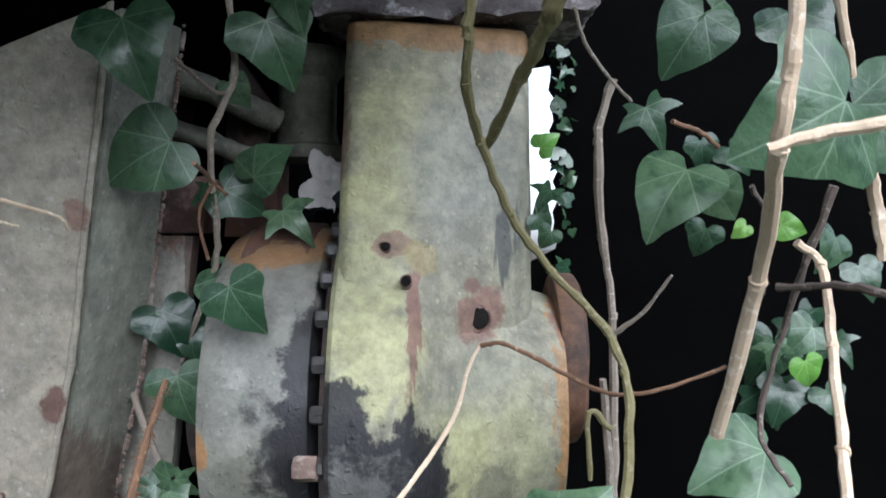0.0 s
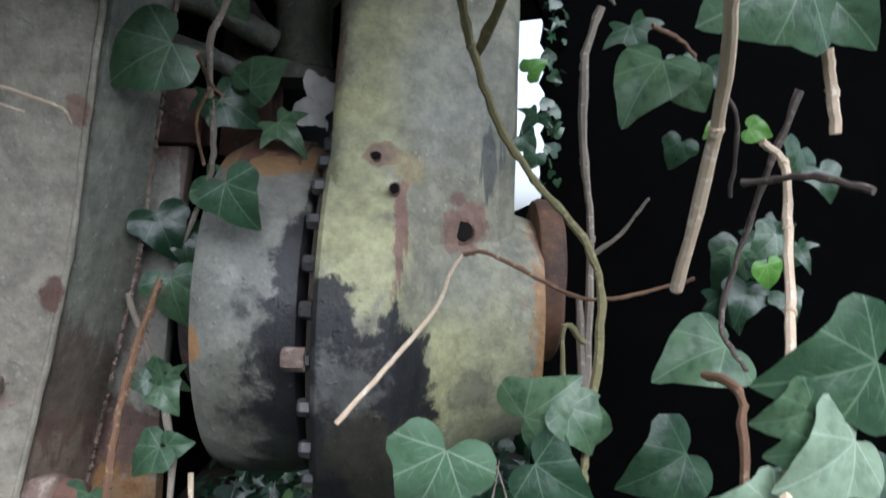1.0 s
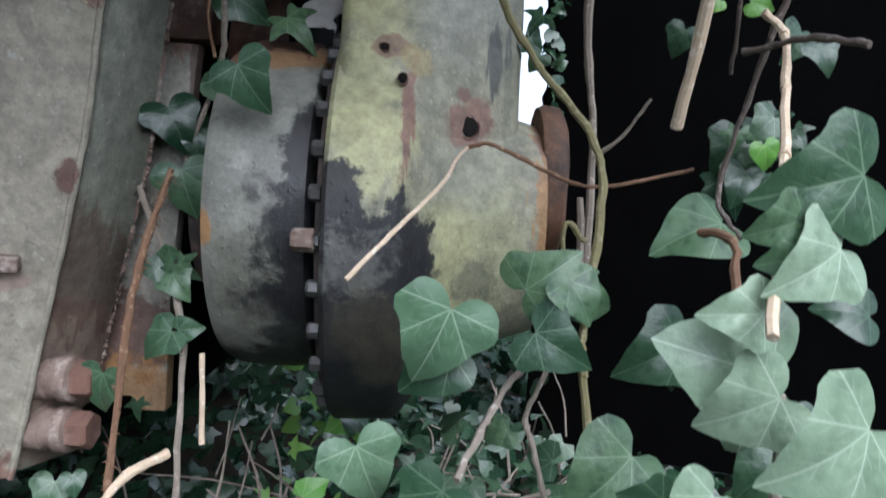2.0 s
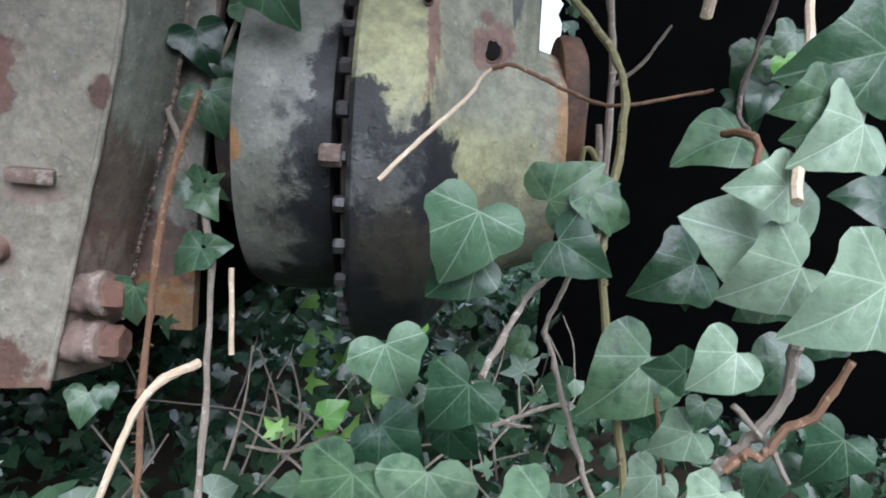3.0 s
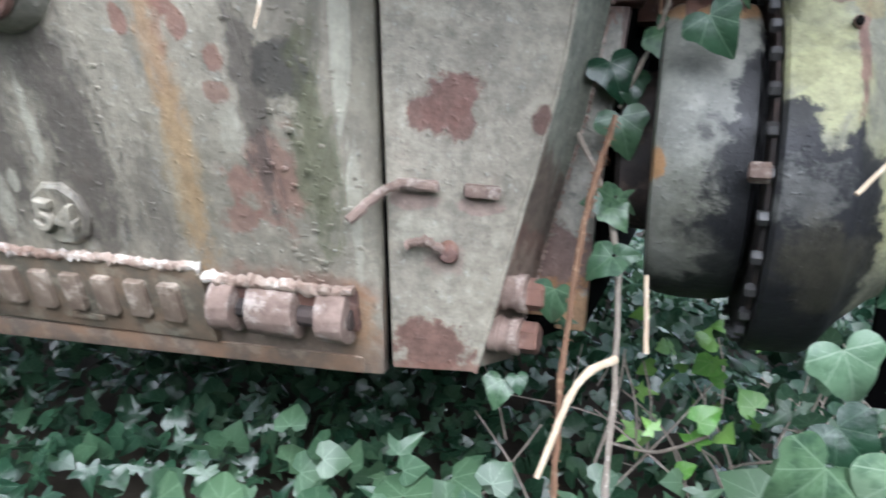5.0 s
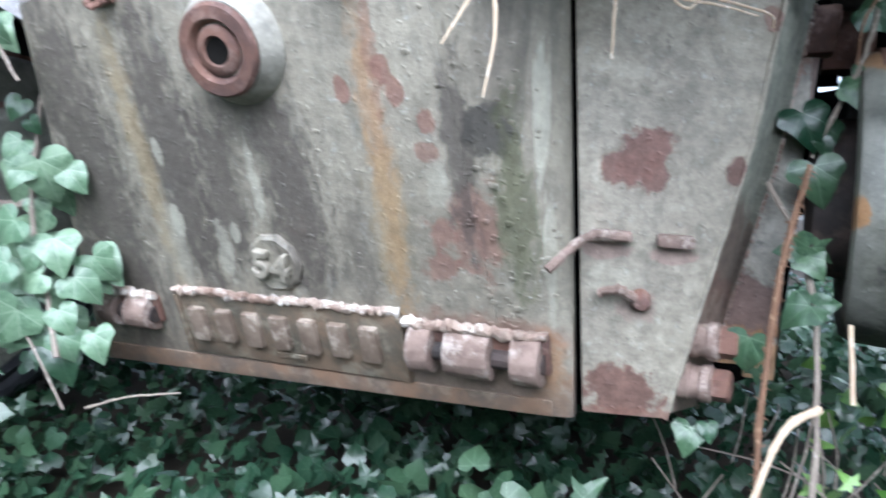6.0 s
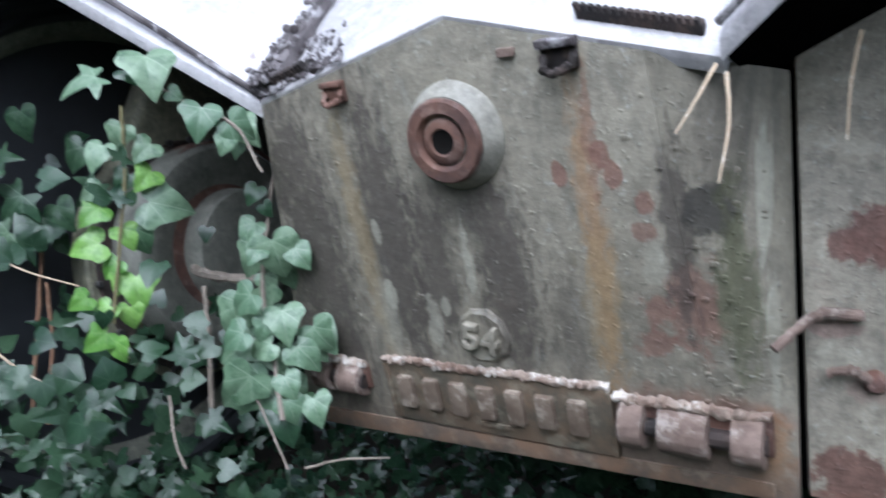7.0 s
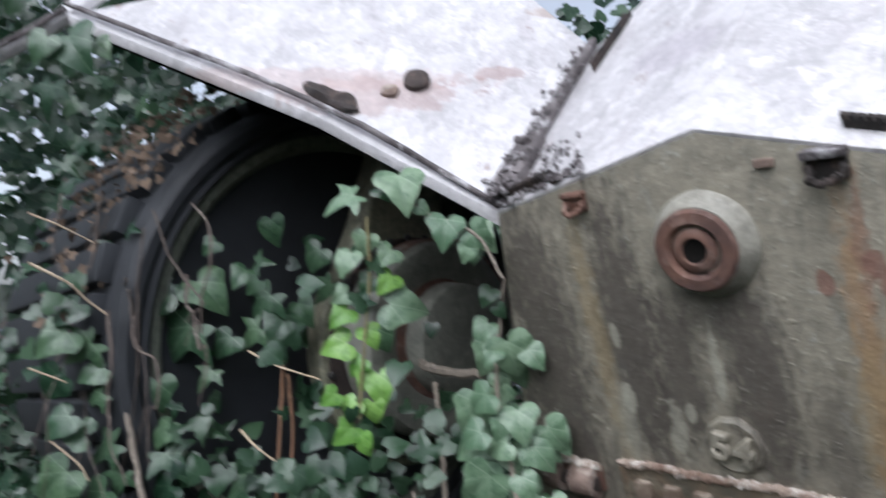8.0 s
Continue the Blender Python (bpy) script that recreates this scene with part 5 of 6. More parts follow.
leaf(vine, -1.629, 0.583, 0.759, 0.105, 22, 50, 6, 1, ivy_lit)
leaf(vine, -1.599, 0.620, 0.744, 0.066, 39, 34, -17, 0, ivy_lit)
leaf(vine, -1.645, 0.563, 0.740, 0.049, -30, 47, -31, 1, ivy_lit)
leaf(vine, -1.651, 0.552, 0.645, 0.078, -49, 12, -9, 1, ivy_lit)
leaf(vine, -1.610, 0.601, 0.614, 0.089, 16, 35, -26, 1, ivy_lit)
leaf(vine, -1.566, 0.649, 0.581, 0.078, 40, 35, 3, 1, ivy_lit)
leaf(vine, -1.618, 0.582, 0.546, 0.068, -60, 24, -14, 4, ivy_lit)
leaf(vine, -1.655, 0.538, 0.568, 0.073, -54, 17, -20, 1, ivy_lit)
leaf(vine, -1.583, 0.623, 0.541, 0.084, 45, 50, -16, 1, ivy_lit)
leaf(vine, -1.635, 0.546, 0.481, 0.105, -36, 50, 4, 1, ivy_lit)
leaf(vine, -1.593, 0.599, 0.480, 0.068, 29, 34, -21, 0, ivy_lit)
leaf(vine, -1.582, 0.599, 0.431, 0.065, 23, 51, -12, 1, ivy_lit)
leaf(vine, -1.548, 0.639, 0.435, 0.073, 20, 26, -19, 1, ivy_lit)
leaf(vine, -1.628, 0.576, 0.591, 0.054, -18, 51, -12, 1, ivy_lit)
leaf(vine, -1.655, 0.510, 0.991, 0.072, 45, 20, -12, 1, ivy_lit)
leaf(vine, -1.659, 0.514, 0.954, 0.046, -21, 13, -7, 0, ivy_lit)
leaf(vine, -1.609, 0.611, 0.413, 0.100, 18, 33, -20, 1, ivy_shaded)
leaf(vine, -1.645, 0.550, 0.451, 0.078, -126, 48, 1, 0)
leaf(vine, -1.565, 0.664, 0.436, 0.068, 20, 14, -10, 0)
part("stem", tube([(-1.683, 0.629, 0.899), (-1.678, 0.610, 0.784), (-1.667, 0.597, 0.637), (-1.629, 0.598, 0.521), (-1.577, 0.582, 0.394)], 0.0040, 0.0050, 7, 0.16, 6, 41), stem_grey, vine)
part("stem", tube([(-1.737, 0.334, 1.078), (-1.685, 0.384, 1.021), (-1.612, 0.461, 0.978), (-1.555, 0.489, 0.886)], 0.0030, 0.0030, 7, 0.16, 6, 42), stem_grey, vine)

vine = thing("ivy_vine", -1.750, 0.450, 0.020, "ivy vine with bright yellow-green young leaves", "ivy", "hanging ivy vines")
leaf(vine, -1.930, 0.419, 0.989, 0.066, -17, 36, 5, 1, ivy_lit)
leaf(vine, -1.897, 0.469, 0.959, 0.066, -39, 58, -22, 1, ivy_lit)
leaf(vine, -1.954, 0.391, 0.948, 0.076, -15, 35, -25, 0, ivy_lit)
leaf(vine, -1.899, 0.474, 0.900, 0.066, -36, 67, -20, 1, ivy_young)
leaf(vine, -1.960, 0.392, 0.856, 0.054, -57, 50, -13, 1, ivy_lit)
leaf(vine, -1.904, 0.473, 0.834, 0.116, 82, 52, -7, 1, ivy_lit)
leaf(vine, -1.960, 0.395, 0.817, 0.069, -42, 56, -27, 1, ivy_young)
leaf(vine, -1.933, 0.434, 0.774, 0.062, 29, 57, -19, 1, ivy_young)
leaf(vine, -1.958, 0.397, 0.740, 0.081, -71, 47, -18, 1, ivy_young)
leaf(vine, -1.937, 0.424, 0.702, 0.055, -33, 37, -10, 1, ivy_young)
leaf(vine, -1.912, 0.456, 0.671, 0.091, 12, 44, -17, 1, ivy_young)
leaf(vine, -1.963, 0.377, 0.625, 0.054, -53, 56, -8, 1, ivy_young)
leaf(vine, -1.936, 0.413, 0.607, 0.059, -35, 25, -21, 1, ivy_young)
leaf(vine, -1.914, 0.445, 0.607, 0.065, 8, 44, 4, 0, ivy_young)
leaf(vine, -1.932, 0.406, 0.551, 0.069, -48, 63, -10, 1, ivy_young)
leaf(vine, -1.919, 0.421, 0.533, 0.061, 19, 24, 0, 0, ivy_young)
leaf(vine, -1.927, 0.438, 0.891, 0.061, -33, 42, -8, 1)
leaf(vine, -1.927, 0.435, 0.671, 0.054, -18, 55, -6, 1, ivy_young)
leaf(vine, -1.918, 0.455, 0.774, 0.076, 26, 45, 4, 0)
part("stem", tube([(-1.926, 0.414, 1.034), (-1.922, 0.427, 0.891), (-1.927, 0.424, 0.722), (-1.919, 0.412, 0.571)], 0.0040, 0.0030, 7, 0.16, 6, 43), stem_green, vine)

vine = thing("ivy_vine", -2.200, 0.350, 0.020, "dark ivy scrambling over the wheel and tyre", "ivy", "hanging ivy vines")
leaf(vine, -2.514, 0.183, 0.850, 0.131, -57, 40, -16, 0, ivy_shaded)
leaf(vine, -2.483, 0.259, 0.885, 0.139, 45, 61, -24, 1)
leaf(vine, -2.490, 0.248, 0.762, 0.194, -39, 37, 1, 2)
leaf(vine, -2.391, 0.417, 1.066, 0.099, 12, 26, 1, 0, ivy_shaded)
leaf(vine, -2.461, 0.290, 0.994, 0.059, -41, 54, -14, 1)
leaf(vine, -2.401, 0.435, 0.855, 0.135, -35, 36, 0, 2)
leaf(vine, -2.378, 0.478, 0.802, 0.134, -23, 64, -26, 0, ivy_shaded)
leaf(vine, -2.445, 0.348, 0.735, 0.088, -36, 45, -10, 1)
leaf(vine, -2.460, 0.305, 0.643, 0.084, -32, 45, -18, 2)
leaf(vine, -2.363, 0.503, 0.835, 0.098, 36, 30, -8, 0, ivy_shaded)
leaf(vine, -2.430, 0.370, 0.922, 0.076, -30, 59, -29, 1)
leaf(vine, -2.413, 0.413, 0.760, 0.111, -45, 34, 0, 2)
leaf(vine, -2.509, 0.195, 0.873, 0.074, -45, 58, -5, 0, ivy_shaded)
leaf(vine, -2.328, 0.545, 0.988, 0.094, -33, 25, -3, 1)
leaf(vine, -2.314, 0.580, 0.894, 0.094, -33, 67, 7, 2)
leaf(vine, -2.540, -0.026, 0.810, 0.098, -42, 54, -30, 0, ivy_shaded)
leaf(vine, -2.545, -0.045, 0.740, 0.112, -49, 61, -23, 1)
leaf(vine, -2.529, 0.010, 0.713, 0.118, -52, 52, 6, 2)
leaf(vine, -2.516, 0.041, 0.651, 0.090, -63, 55, -26, 0)
leaf(vine, -2.542, -0.057, 0.630, 0.102, -45, 36, 4, 1, ivy_shaded)
leaf(vine, -2.511, 0.040, 0.588, 0.085, -57, 30, -7, 2)
leaf(vine, -2.525, -0.029, 0.535, 0.102, -45, 42, -25, 0)
leaf(vine, -2.508, 0.008, 0.487, 0.089, -98, 51, -30, 1)
leaf(vine, -2.486, 0.068, 0.465, 0.118, -52, 28, -16, 2, ivy_shaded)
leaf(vine, -2.448, 0.193, 0.509, 0.092, -22, 27, -29, 0)
leaf(vine, -2.473, 0.162, 0.616, 0.101, 10, 49, -2, 1)
leaf(vine, -2.441, 0.184, 0.440, 0.127, 42, 62, -26, 2)
leaf(vine, -2.404, 0.258, 0.410, 0.100, -41, 42, -19, 0, ivy_shaded)
leaf(vine, -2.504, -0.031, 0.404, 0.123, -40, 50, -12, 1)
leaf(vine, -2.338, 0.383, 0.379, 0.121, -45, 65, -17, 2)
leaf(vine, -2.470, 0.051, 0.353, 0.117, -43, 26, -4, 0)
leaf(vine, -2.419, 0.195, 0.358, 0.095, -45, 30, -6, 1, ivy_shaded)
leaf(vine, -2.466, 0.087, 0.390, 0.085, -18, 46, 4, 2)
leaf(vine, -2.463, -0.167, 1.449, 0.090, -26, 48, -7, 0)
leaf(vine, -2.450, -0.123, 1.459, 0.134, 36, 35, -9, 1)
leaf(vine, -2.492, -0.140, 1.340, 0.110, -14, 35, -1, 2, ivy_shaded)
leaf(vine, -2.436, -0.065, 1.459, 0.076, 45, 46, -26, 0)
part("stem", tube([(-2.752, 0.275, 1.356), (-2.727, 0.342, 1.198), (-2.682, 0.421, 1.056), (-2.681, 0.446, 0.945)], 0.0050, 0.0040, 7, 0.16, 6, 44), stem_grey, vine)
part("stem", tube([(-2.718, 0.353, 1.367), (-2.684, 0.429, 1.225), (-2.662, 0.456, 1.081)], 0.0040, 0.0030, 7, 0.16, 6, 45), stem_grey, vine)
part("stem", tube([(-2.512, 0.067, 0.865), (-2.506, 0.081, 0.693), (-2.475, 0.096, 0.526), (-2.395, 0.130, 0.290)], 0.0080, 0.0080, 7, 0.16, 6, 46), stem_grey, vine)
part("stem", tube([(-2.413, 0.495, 0.714), (-2.384, 0.480, 0.544), (-2.303, 0.433, 0.263)], 0.0050, 0.0050, 7, 0.16, 6, 47), stem_brown, vine)
part("stem", tube([(-2.402, 0.506, 0.635), (-2.360, 0.505, 0.484), (-2.299, 0.474, 0.287)], 0.0050, 0.0050, 7, 0.16, 6, 48), stem_brown, vine)
part("tendril", tube([(-2.392, 0.363, 0.490), (-2.343, 0.398, 0.442), (-2.254, 0.485, 0.367)], 0.0040, 0.0020, 7, 0.08, 6, 49), straw, vine)
part("tendril", tube([(-2.536, -0.155, 1.027), (-2.523, -0.083, 1.001), (-2.526, -0.003, 0.968)], 0.0030, 0.0020, 7, 0.08, 6, 50), straw, vine)
part("tendril", tube([(-2.544, -0.144, 0.906), (-2.527, -0.059, 0.864), (-2.534, -0.003, 0.819), (-2.524, 0.064, 0.771)], 0.0040, 0.0030, 7, 0.08, 6, 51), straw, vine)
part("tendril", tube([(-2.539, -0.125, 0.652), (-2.517, -0.044, 0.618)], 0.0030, 0.0020, 7, 0.08, 6, 52), straw, vine)
part("tendril", tube([(-2.405, 0.380, 0.699), (-2.333, 0.428, 0.664), (-2.202, 0.488, 0.635)], 0.0030, 0.0020, 7, 0.08, 6, 53), straw, vine)
part("tendril", tube([(-2.507, -0.072, 0.480), (-2.482, -0.013, 0.425), (-2.468, 0.010, 0.385)], 0.0030, 0.0020, 7, 0.08, 6, 54), straw, vine)

twig = thing("broken_branch", -1.720, 0.600, 0.620, "snapped branch stub caught in the ivy", "branch")
part("shaft", tube([(-2.039, 0.685, 0.684), (-1.972, 0.716, 0.669), (-1.857, 0.737, 0.669)], 0.0130, 0.0120, 7, 0.16, 6, 55), stem_grey, twig)
part("node", tube([(-1.982, 0.714, 0.670), (-1.972, 0.716, 0.669), (-1.962, 0.719, 0.668)], 0.0138, 0.0138, 7, 0.05, 2, 56), stem_grey, twig)

twig = thing("dry_stalk", -1.600, 0.550, 0.020, "tall dry stalk standing under the branch", "stalk", "dry stalks")
part("shaft", tube([(-1.896, 0.618, 0.649), (-1.859, 0.609, 0.526), (-1.797, 0.578, 0.348)], 0.0055, 0.0055, 7, 0.16, 6, 56), stem_grey, twig)
part("node", tube([(-1.860, 0.610, 0.530), (-1.859, 0.609, 0.526), (-1.857, 0.609, 0.522)], 0.0060, 0.0060, 7, 0.05, 2, 57), stem_grey, twig)

twig = thing("grass_blade", -0.750, 0.500, 1.000, "dry straw blade hanging from the wing edge", "grass", "dry straws")
part("blade", tube([(-0.720, 0.510, 0.994), (-0.737, 0.494, 0.950), (-0.758, 0.476, 0.902)], 0.0030, 0.0012, 7, 0.08, 6, 57), straw, twig)

twig = thing("grass_blade", -0.740, 0.500, 1.000, "dry straw blade hanging from the wing edge", "grass", "dry straws")
part("blade", tube([(-0.708, 0.516, 0.983), (-0.702, 0.510, 0.915), (-0.709, 0.497, 0.840)], 0.0030, 0.0012, 7, 0.08, 6, 58), straw, twig)

twig = thing("grass_blade", -0.600, 0.550, 1.100, "dry straw blade hanging before the panel", "grass", "dry straws")
part("blade", tube([(-0.568, 0.598, 1.038), (-0.580, 0.613, 0.979), (-0.585, 0.629, 0.906)], 0.0028, 0.0014, 7, 0.08, 6, 59), straw, twig)

twig = thing("grass_blade", -0.500, 0.550, 1.100, "dry looped straw caught on the panel", "grass", "dry straws")
part("blade", tube([(-0.529, 0.653, 1.050), (-0.523, 0.668, 0.998), (-0.499, 0.676, 0.976), (-0.478, 0.671, 1.002), (-0.470, 0.660, 1.044)], 0.0025, 0.0015, 7, 0.08, 6, 60), straw, twig)
part("blade", tube([(-0.509, 0.692, 0.993), (-0.462, 0.708, 0.985), (-0.417, 0.722, 0.972)], 0.0022, 0.0012, 7, 0.08, 6, 61), straw, twig)

twig = thing("pale_tendril", -0.420, 0.740, 0.980, "white thread-like tendril lying on the panel", "tendril")
part("thread", tube([(-0.470, 0.750, 1.005), (-0.429, 0.760, 0.993), (-0.402, 0.770, 0.983), (-0.400, 0.785, 0.970)], 0.0022, 0.0015, 7, 0.08, 6, 62), straw, twig)

twig = thing("dry_stalk", -0.200, 0.800, 0.020, "thin upright straw below the hub", "stalk", "dry stalks")
part("shaft", tube([(-0.275, 0.840, 0.563), (-0.267, 0.820, 0.454)], 0.0035, 0.0035, 7, 0.08, 6, 63), straw, twig)

twig = thing("ivy_runner", -1.400, 0.500, 0.030, "pale ivy runner creeping over the ground", "vine", "thin runners")
part("runner", tube([(-1.683, 0.550, 0.505), (-1.613, 0.570, 0.396), (-1.548, 0.576, 0.303)], 0.0026, 0.0020, 7, 0.16, 6, 70), stem_grey, twig)

twig = thing("ivy_runner", -1.400, 0.500, 0.030, "pale ivy runner creeping over the ground", "vine", "thin runners")
part("runner", tube([(-1.553, 0.627, 0.292), (-1.494, 0.664, 0.313), (-1.405, 0.719, 0.324)], 0.0026, 0.0020, 7, 0.16, 6, 71), stem_grey, twig)

twig = thing("ivy_runner", -1.400, 0.500, 0.030, "pale ivy runner creeping over the ground", "vine", "thin runners")
part("runner", tube([(-1.751, 0.439, 0.440), (-1.712, 0.429, 0.358), (-1.672, 0.428, 0.311)], 0.0026, 0.0020, 7, 0.16, 6, 72), stem_grey, twig)

# ---- fittings on the nose and the corner panel ----
NOSE_TURN = NOSE_OUT.to_track_quat('Z', 'Y').to_matrix().to_4x4()


def on_nose(x, z, out=0.0):
    return Matrix.Translation(nose(x, z) + NOSE_OUT * out) @ NOSE_TURN


def on_panel(x, z, out=0.0):
    return Matrix.Translation(panel(x, z) + PANEL_OUT * out) @ PANEL_OUT.to_track_quat('Z', 'Y').to_matrix().to_4x4()


def nose_block(x0, x1, z0, z1, depth, bevel=0.004):
    """A block on the nose plate, from x0 to x1 and z0 to z1, standing out by depth."""
    return slab([nose(x0, z0) + NOSE_OUT * depth, nose(x1, z0) + NOSE_OUT * depth, nose(x1, z1) + NOSE_OUT * depth, nose(x0, z1) + NOSE_OUT * depth], -NOSE_OUT * (depth + 0.005), bevel)


boss = part("tow_boss", rough_up(turned(((0.01, -0.01), (0.096, -0.005), (0.094, 0.004), (0.088, 0.012), (0.079, 0.028), (0.074, 0.034), (0.05, 0.035), (0.01, 0.035)), on_nose(-1.168, 0.943), 48), 0.0015, 25), paint_boss, car, "round boss, light on its shoulder painted pale")
part("boss_ring", rough_up(turned(((0.030, 0.030), (0.071, 0.042), (0.073, 0.050), (0.068, 0.056), (0.050, 0.057), (0.044, 0.051), (0.041, 0.042), (0.040, 0.035)), on_nose(-1.168, 0.943, -0.010), 48), 0.0012, 40), rust_metal, boss, "rusty ring")
part("boss_core", turned(((0.02, 0.036), (0.040, 0.040), (0.039, 0.050), (0.034, 0.054), (0.024, 0.055), (0.020, 0.050), (0.019, 0.040)), on_nose(-1.168, 0.943, -0.010), 36), rust_metal, boss)
# black disc painted as the shade of the bore
part("boss_bore", turned(((0.005, 0.036), (0.0205, 0.041), (0.0205, 0.046), (0.015, 0.044), (0.005, 0.043)), on_nose(-1.168, 0.943, -0.0035), 24), black_hole, boss)

badge = part("cast_badge", rough_up(turned(((0.01, -0.004), (0.058, -0.002), (0.057, 0.006), (0.050, 0.011), (0.044, 0.009), (0.02, 0.009), (0.002, 0.009)), on_nose(-1.193, 0.592), 10), 0.003, 30), paint_nose, car, "cast round badge with raised figures 54")
up_n = Vector((0, -0.435, 1)).normalized()
side_n = up_n.cross(NOSE_OUT).normalized()
upright = Matrix((side_n, NOSE_OUT.cross(side_n), NOSE_OUT)).transposed().to_4x4()
for figure, dx in (("5", -0.020), ("4", 0.020)):
    txt = bpy.data.curves.new("figure", 'FONT')
    txt.body, txt.size, txt.extrude, txt.bevel_depth = figure, 0.070, 0.009, 0.003
    txt.align_x, txt.align_y = 'CENTER', 'CENTER'
    tmp = new("figure", txt)
    bpy.context.view_layer.update()
    data = bpy.data.meshes.new_from_object(tmp.evaluated_get(bpy.context.evaluated_depsgraph_get()))
    bpy.data.objects.remove(tmp)
    bm = bmesh.new()
    bm.from_mesh(data)
    bm.transform(Matrix.Translation(nose(-1.193, 0.590) + NOSE_OUT * 0.012) @ upright @ pose(0, 0, 0, 0, 0, -8) @ Matrix.Translation((dx, 0, 0)))
    part("figure", bm, paint_panel, badge)

plate = part("name_plate", rough_up(nose_block(-1.448, -0.958, 0.392, 0.522, 0.010), 0.0012, 20), rust("plate_rust", (0.16, 0.11, 0.07), (0.08, 0.07, 0.05), (0.26, 0.23, 0.17), 0.5), car, "rusted cast name plate with raised bars")
part("plate_ledge", rough_up(rough_up(tube([nose(-1.452 + 0.0994 * k, 0.522 + 0.002 * (k % 2)) + NOSE_OUT * 0.008 for k in range(6)], 0.0085, 0.0075, 9, 0.15, 22), 0.004, 45), 0.002, 130), rust_white, plate, "pale flaking upper ledge")
letter_rust = rust("worn_letter_rust", (0.20, 0.155, 0.115), (0.12, 0.085, 0.06), (0.42, 0.36, 0.29), 0.7)
for i in range(7):
    x = -1.418 + i * 0.0635
    part("raised_bar", rough_up(nose_block(x, x + 0.036, 0.428 + 0.002 * (i % 2), 0.494, 0.024, 0.006), 0.0015, 40), letter_rust, plate)
part("small_bar", nose_block(-1.235, -1.165, 0.408, 0.418, 0.014, 0.002), plate.data.materials[0], plate)
for x, w in ((-1.452, 0.012), (-0.962, 0.010)):
    part("plate_edge", nose_block(x, x + w, 0.395, 0.515, 0.015, 0.002), plate.data.materials[0], plate)


def hinge(knuckles, z, r, label):
    """A row of heavy half-round knuckles welded to the nose, on a backing strip."""
    x0, x1 = knuckles[0][0], knuckles[-1][1]
    strip = part("hinge", rough_up(nose_block(x0 - 0.01, x1 + 0.01, z - r * 0.6, z + r * 0.9, 0.012), 0.002, 25), rust_metal, car, label)
    for a, b in knuckles:
        ring = []
        for k in range(9):
            t = math.pi * (k / 8 - 0.5)
            ring.append((r * 1.15 * math.cos(t), r * math.sin(t)))
        pts = [nose(a, z + h) + NOSE_OUT * (0.004 + d * 1.05) for d, h in ring]
        bm = slab(pts, nose(b, z) - nose(a, z), 0.004)
        part("knuckle", rough_up(bm, 0.0025, 22), rust_pale, strip)
    part("hinge_pin", tube([nose(x0 - 0.004, z) + NOSE_OUT * 0.018, nose(x1 + 0.004, z) + NOSE_OUT * 0.018], 0.016, 0.016, 10, 0.05), rust_black, strip)
    part("weld_ridge", rough_up(tube([nose(x0 - 0.01, z + r * 1.02) + NOSE_OUT * 0.012, nose((x0 + x1) / 2, z + r * 1.05) + NOSE_OUT * 0.016, nose(x1 + 0.01, z + r * 1.0) + NOSE_OUT * 0.012], 0.0105, 0.0095, 9, 0.15, 24), 0.006, 45), rust_white, strip, "pale flaking weld ridge")
    return strip


hinge(((-0.935, -0.893), (-0.868, -0.788), (-0.752, -0.705)), 0.468, 0.042, "three-knuckle tow hinge of pale flaking rust")
hinge(((-1.645, -1.60), (-1.575, -1.515)), 0.470, 0.036, "two-knuckle tow hinge with pink-brown rust")
for x, z, k, mat, top in ((-1.405, 1.030, 0.8, rust_metal, rust_metal), (-0.955, 1.042, 1.0, rust_black, gutter_scale)):
    b = part("latch_block", rough_up(nose_block(x - 0.030 * k, x + 0.028 * k, z - 0.016 * k, z + 0.024 * k, 0.010, 0.003), 0.003, 40), mat, car, "small worn latch bracket")
    part("latch_tongue", rough_up(tube([nose(x - 0.024 * k, z + 0.004) + NOSE_OUT * 0.012, nose(x - 0.018 * k, z - 0.014 * k) + NOSE_OUT * 0.026, nose(x, z - 0.018 * k) + NOSE_OUT * 0.028, nose(x + 0.022 * k, z - 0.010 * k) + NOSE_OUT * 0.020, nose(x + 0.026 * k, z + 0.008 * k) + NOSE_OUT * 0.012], 0.007 * k, 0.006 * k, 8, 0.15), 0.002, 40), mat, b)
    part("latch_cap", rough_up(nose_block(x - 0.032 * k, x + 0.030 * k, z + 0.014 * k, z + 0.027 * k, 0.024 * k, 0.003), 0.003, 50), top, b)
part("lifting_lug", rough_up(nose_block(-1.06, -1.03, 1.052, 1.064, 0.008, 0.002), 0.002, 40), rust_pale, car)
part("lower_strip", slab([nose(-1.72, 0.339) + NOSE_OUT * 0.004, nose(-0.70, 0.363) + NOSE_OUT * 0.004, nose(-0.70, 0.392) + NOSE_OUT * 0.004, nose(-1.72, 0.378) + NOSE_OUT * 0.004], -NOSE_OUT * 0.009, 0.002), rust("strip_rust", (0.21, 0.13, 0.08), (0.115, 0.09, 0.068), (0.26, 0.20, 0.15), 0.6), car, "rust-stained lower strip")
# scabs of flaking paint along the streaks
rnd = random.Random(21)
scabs = []
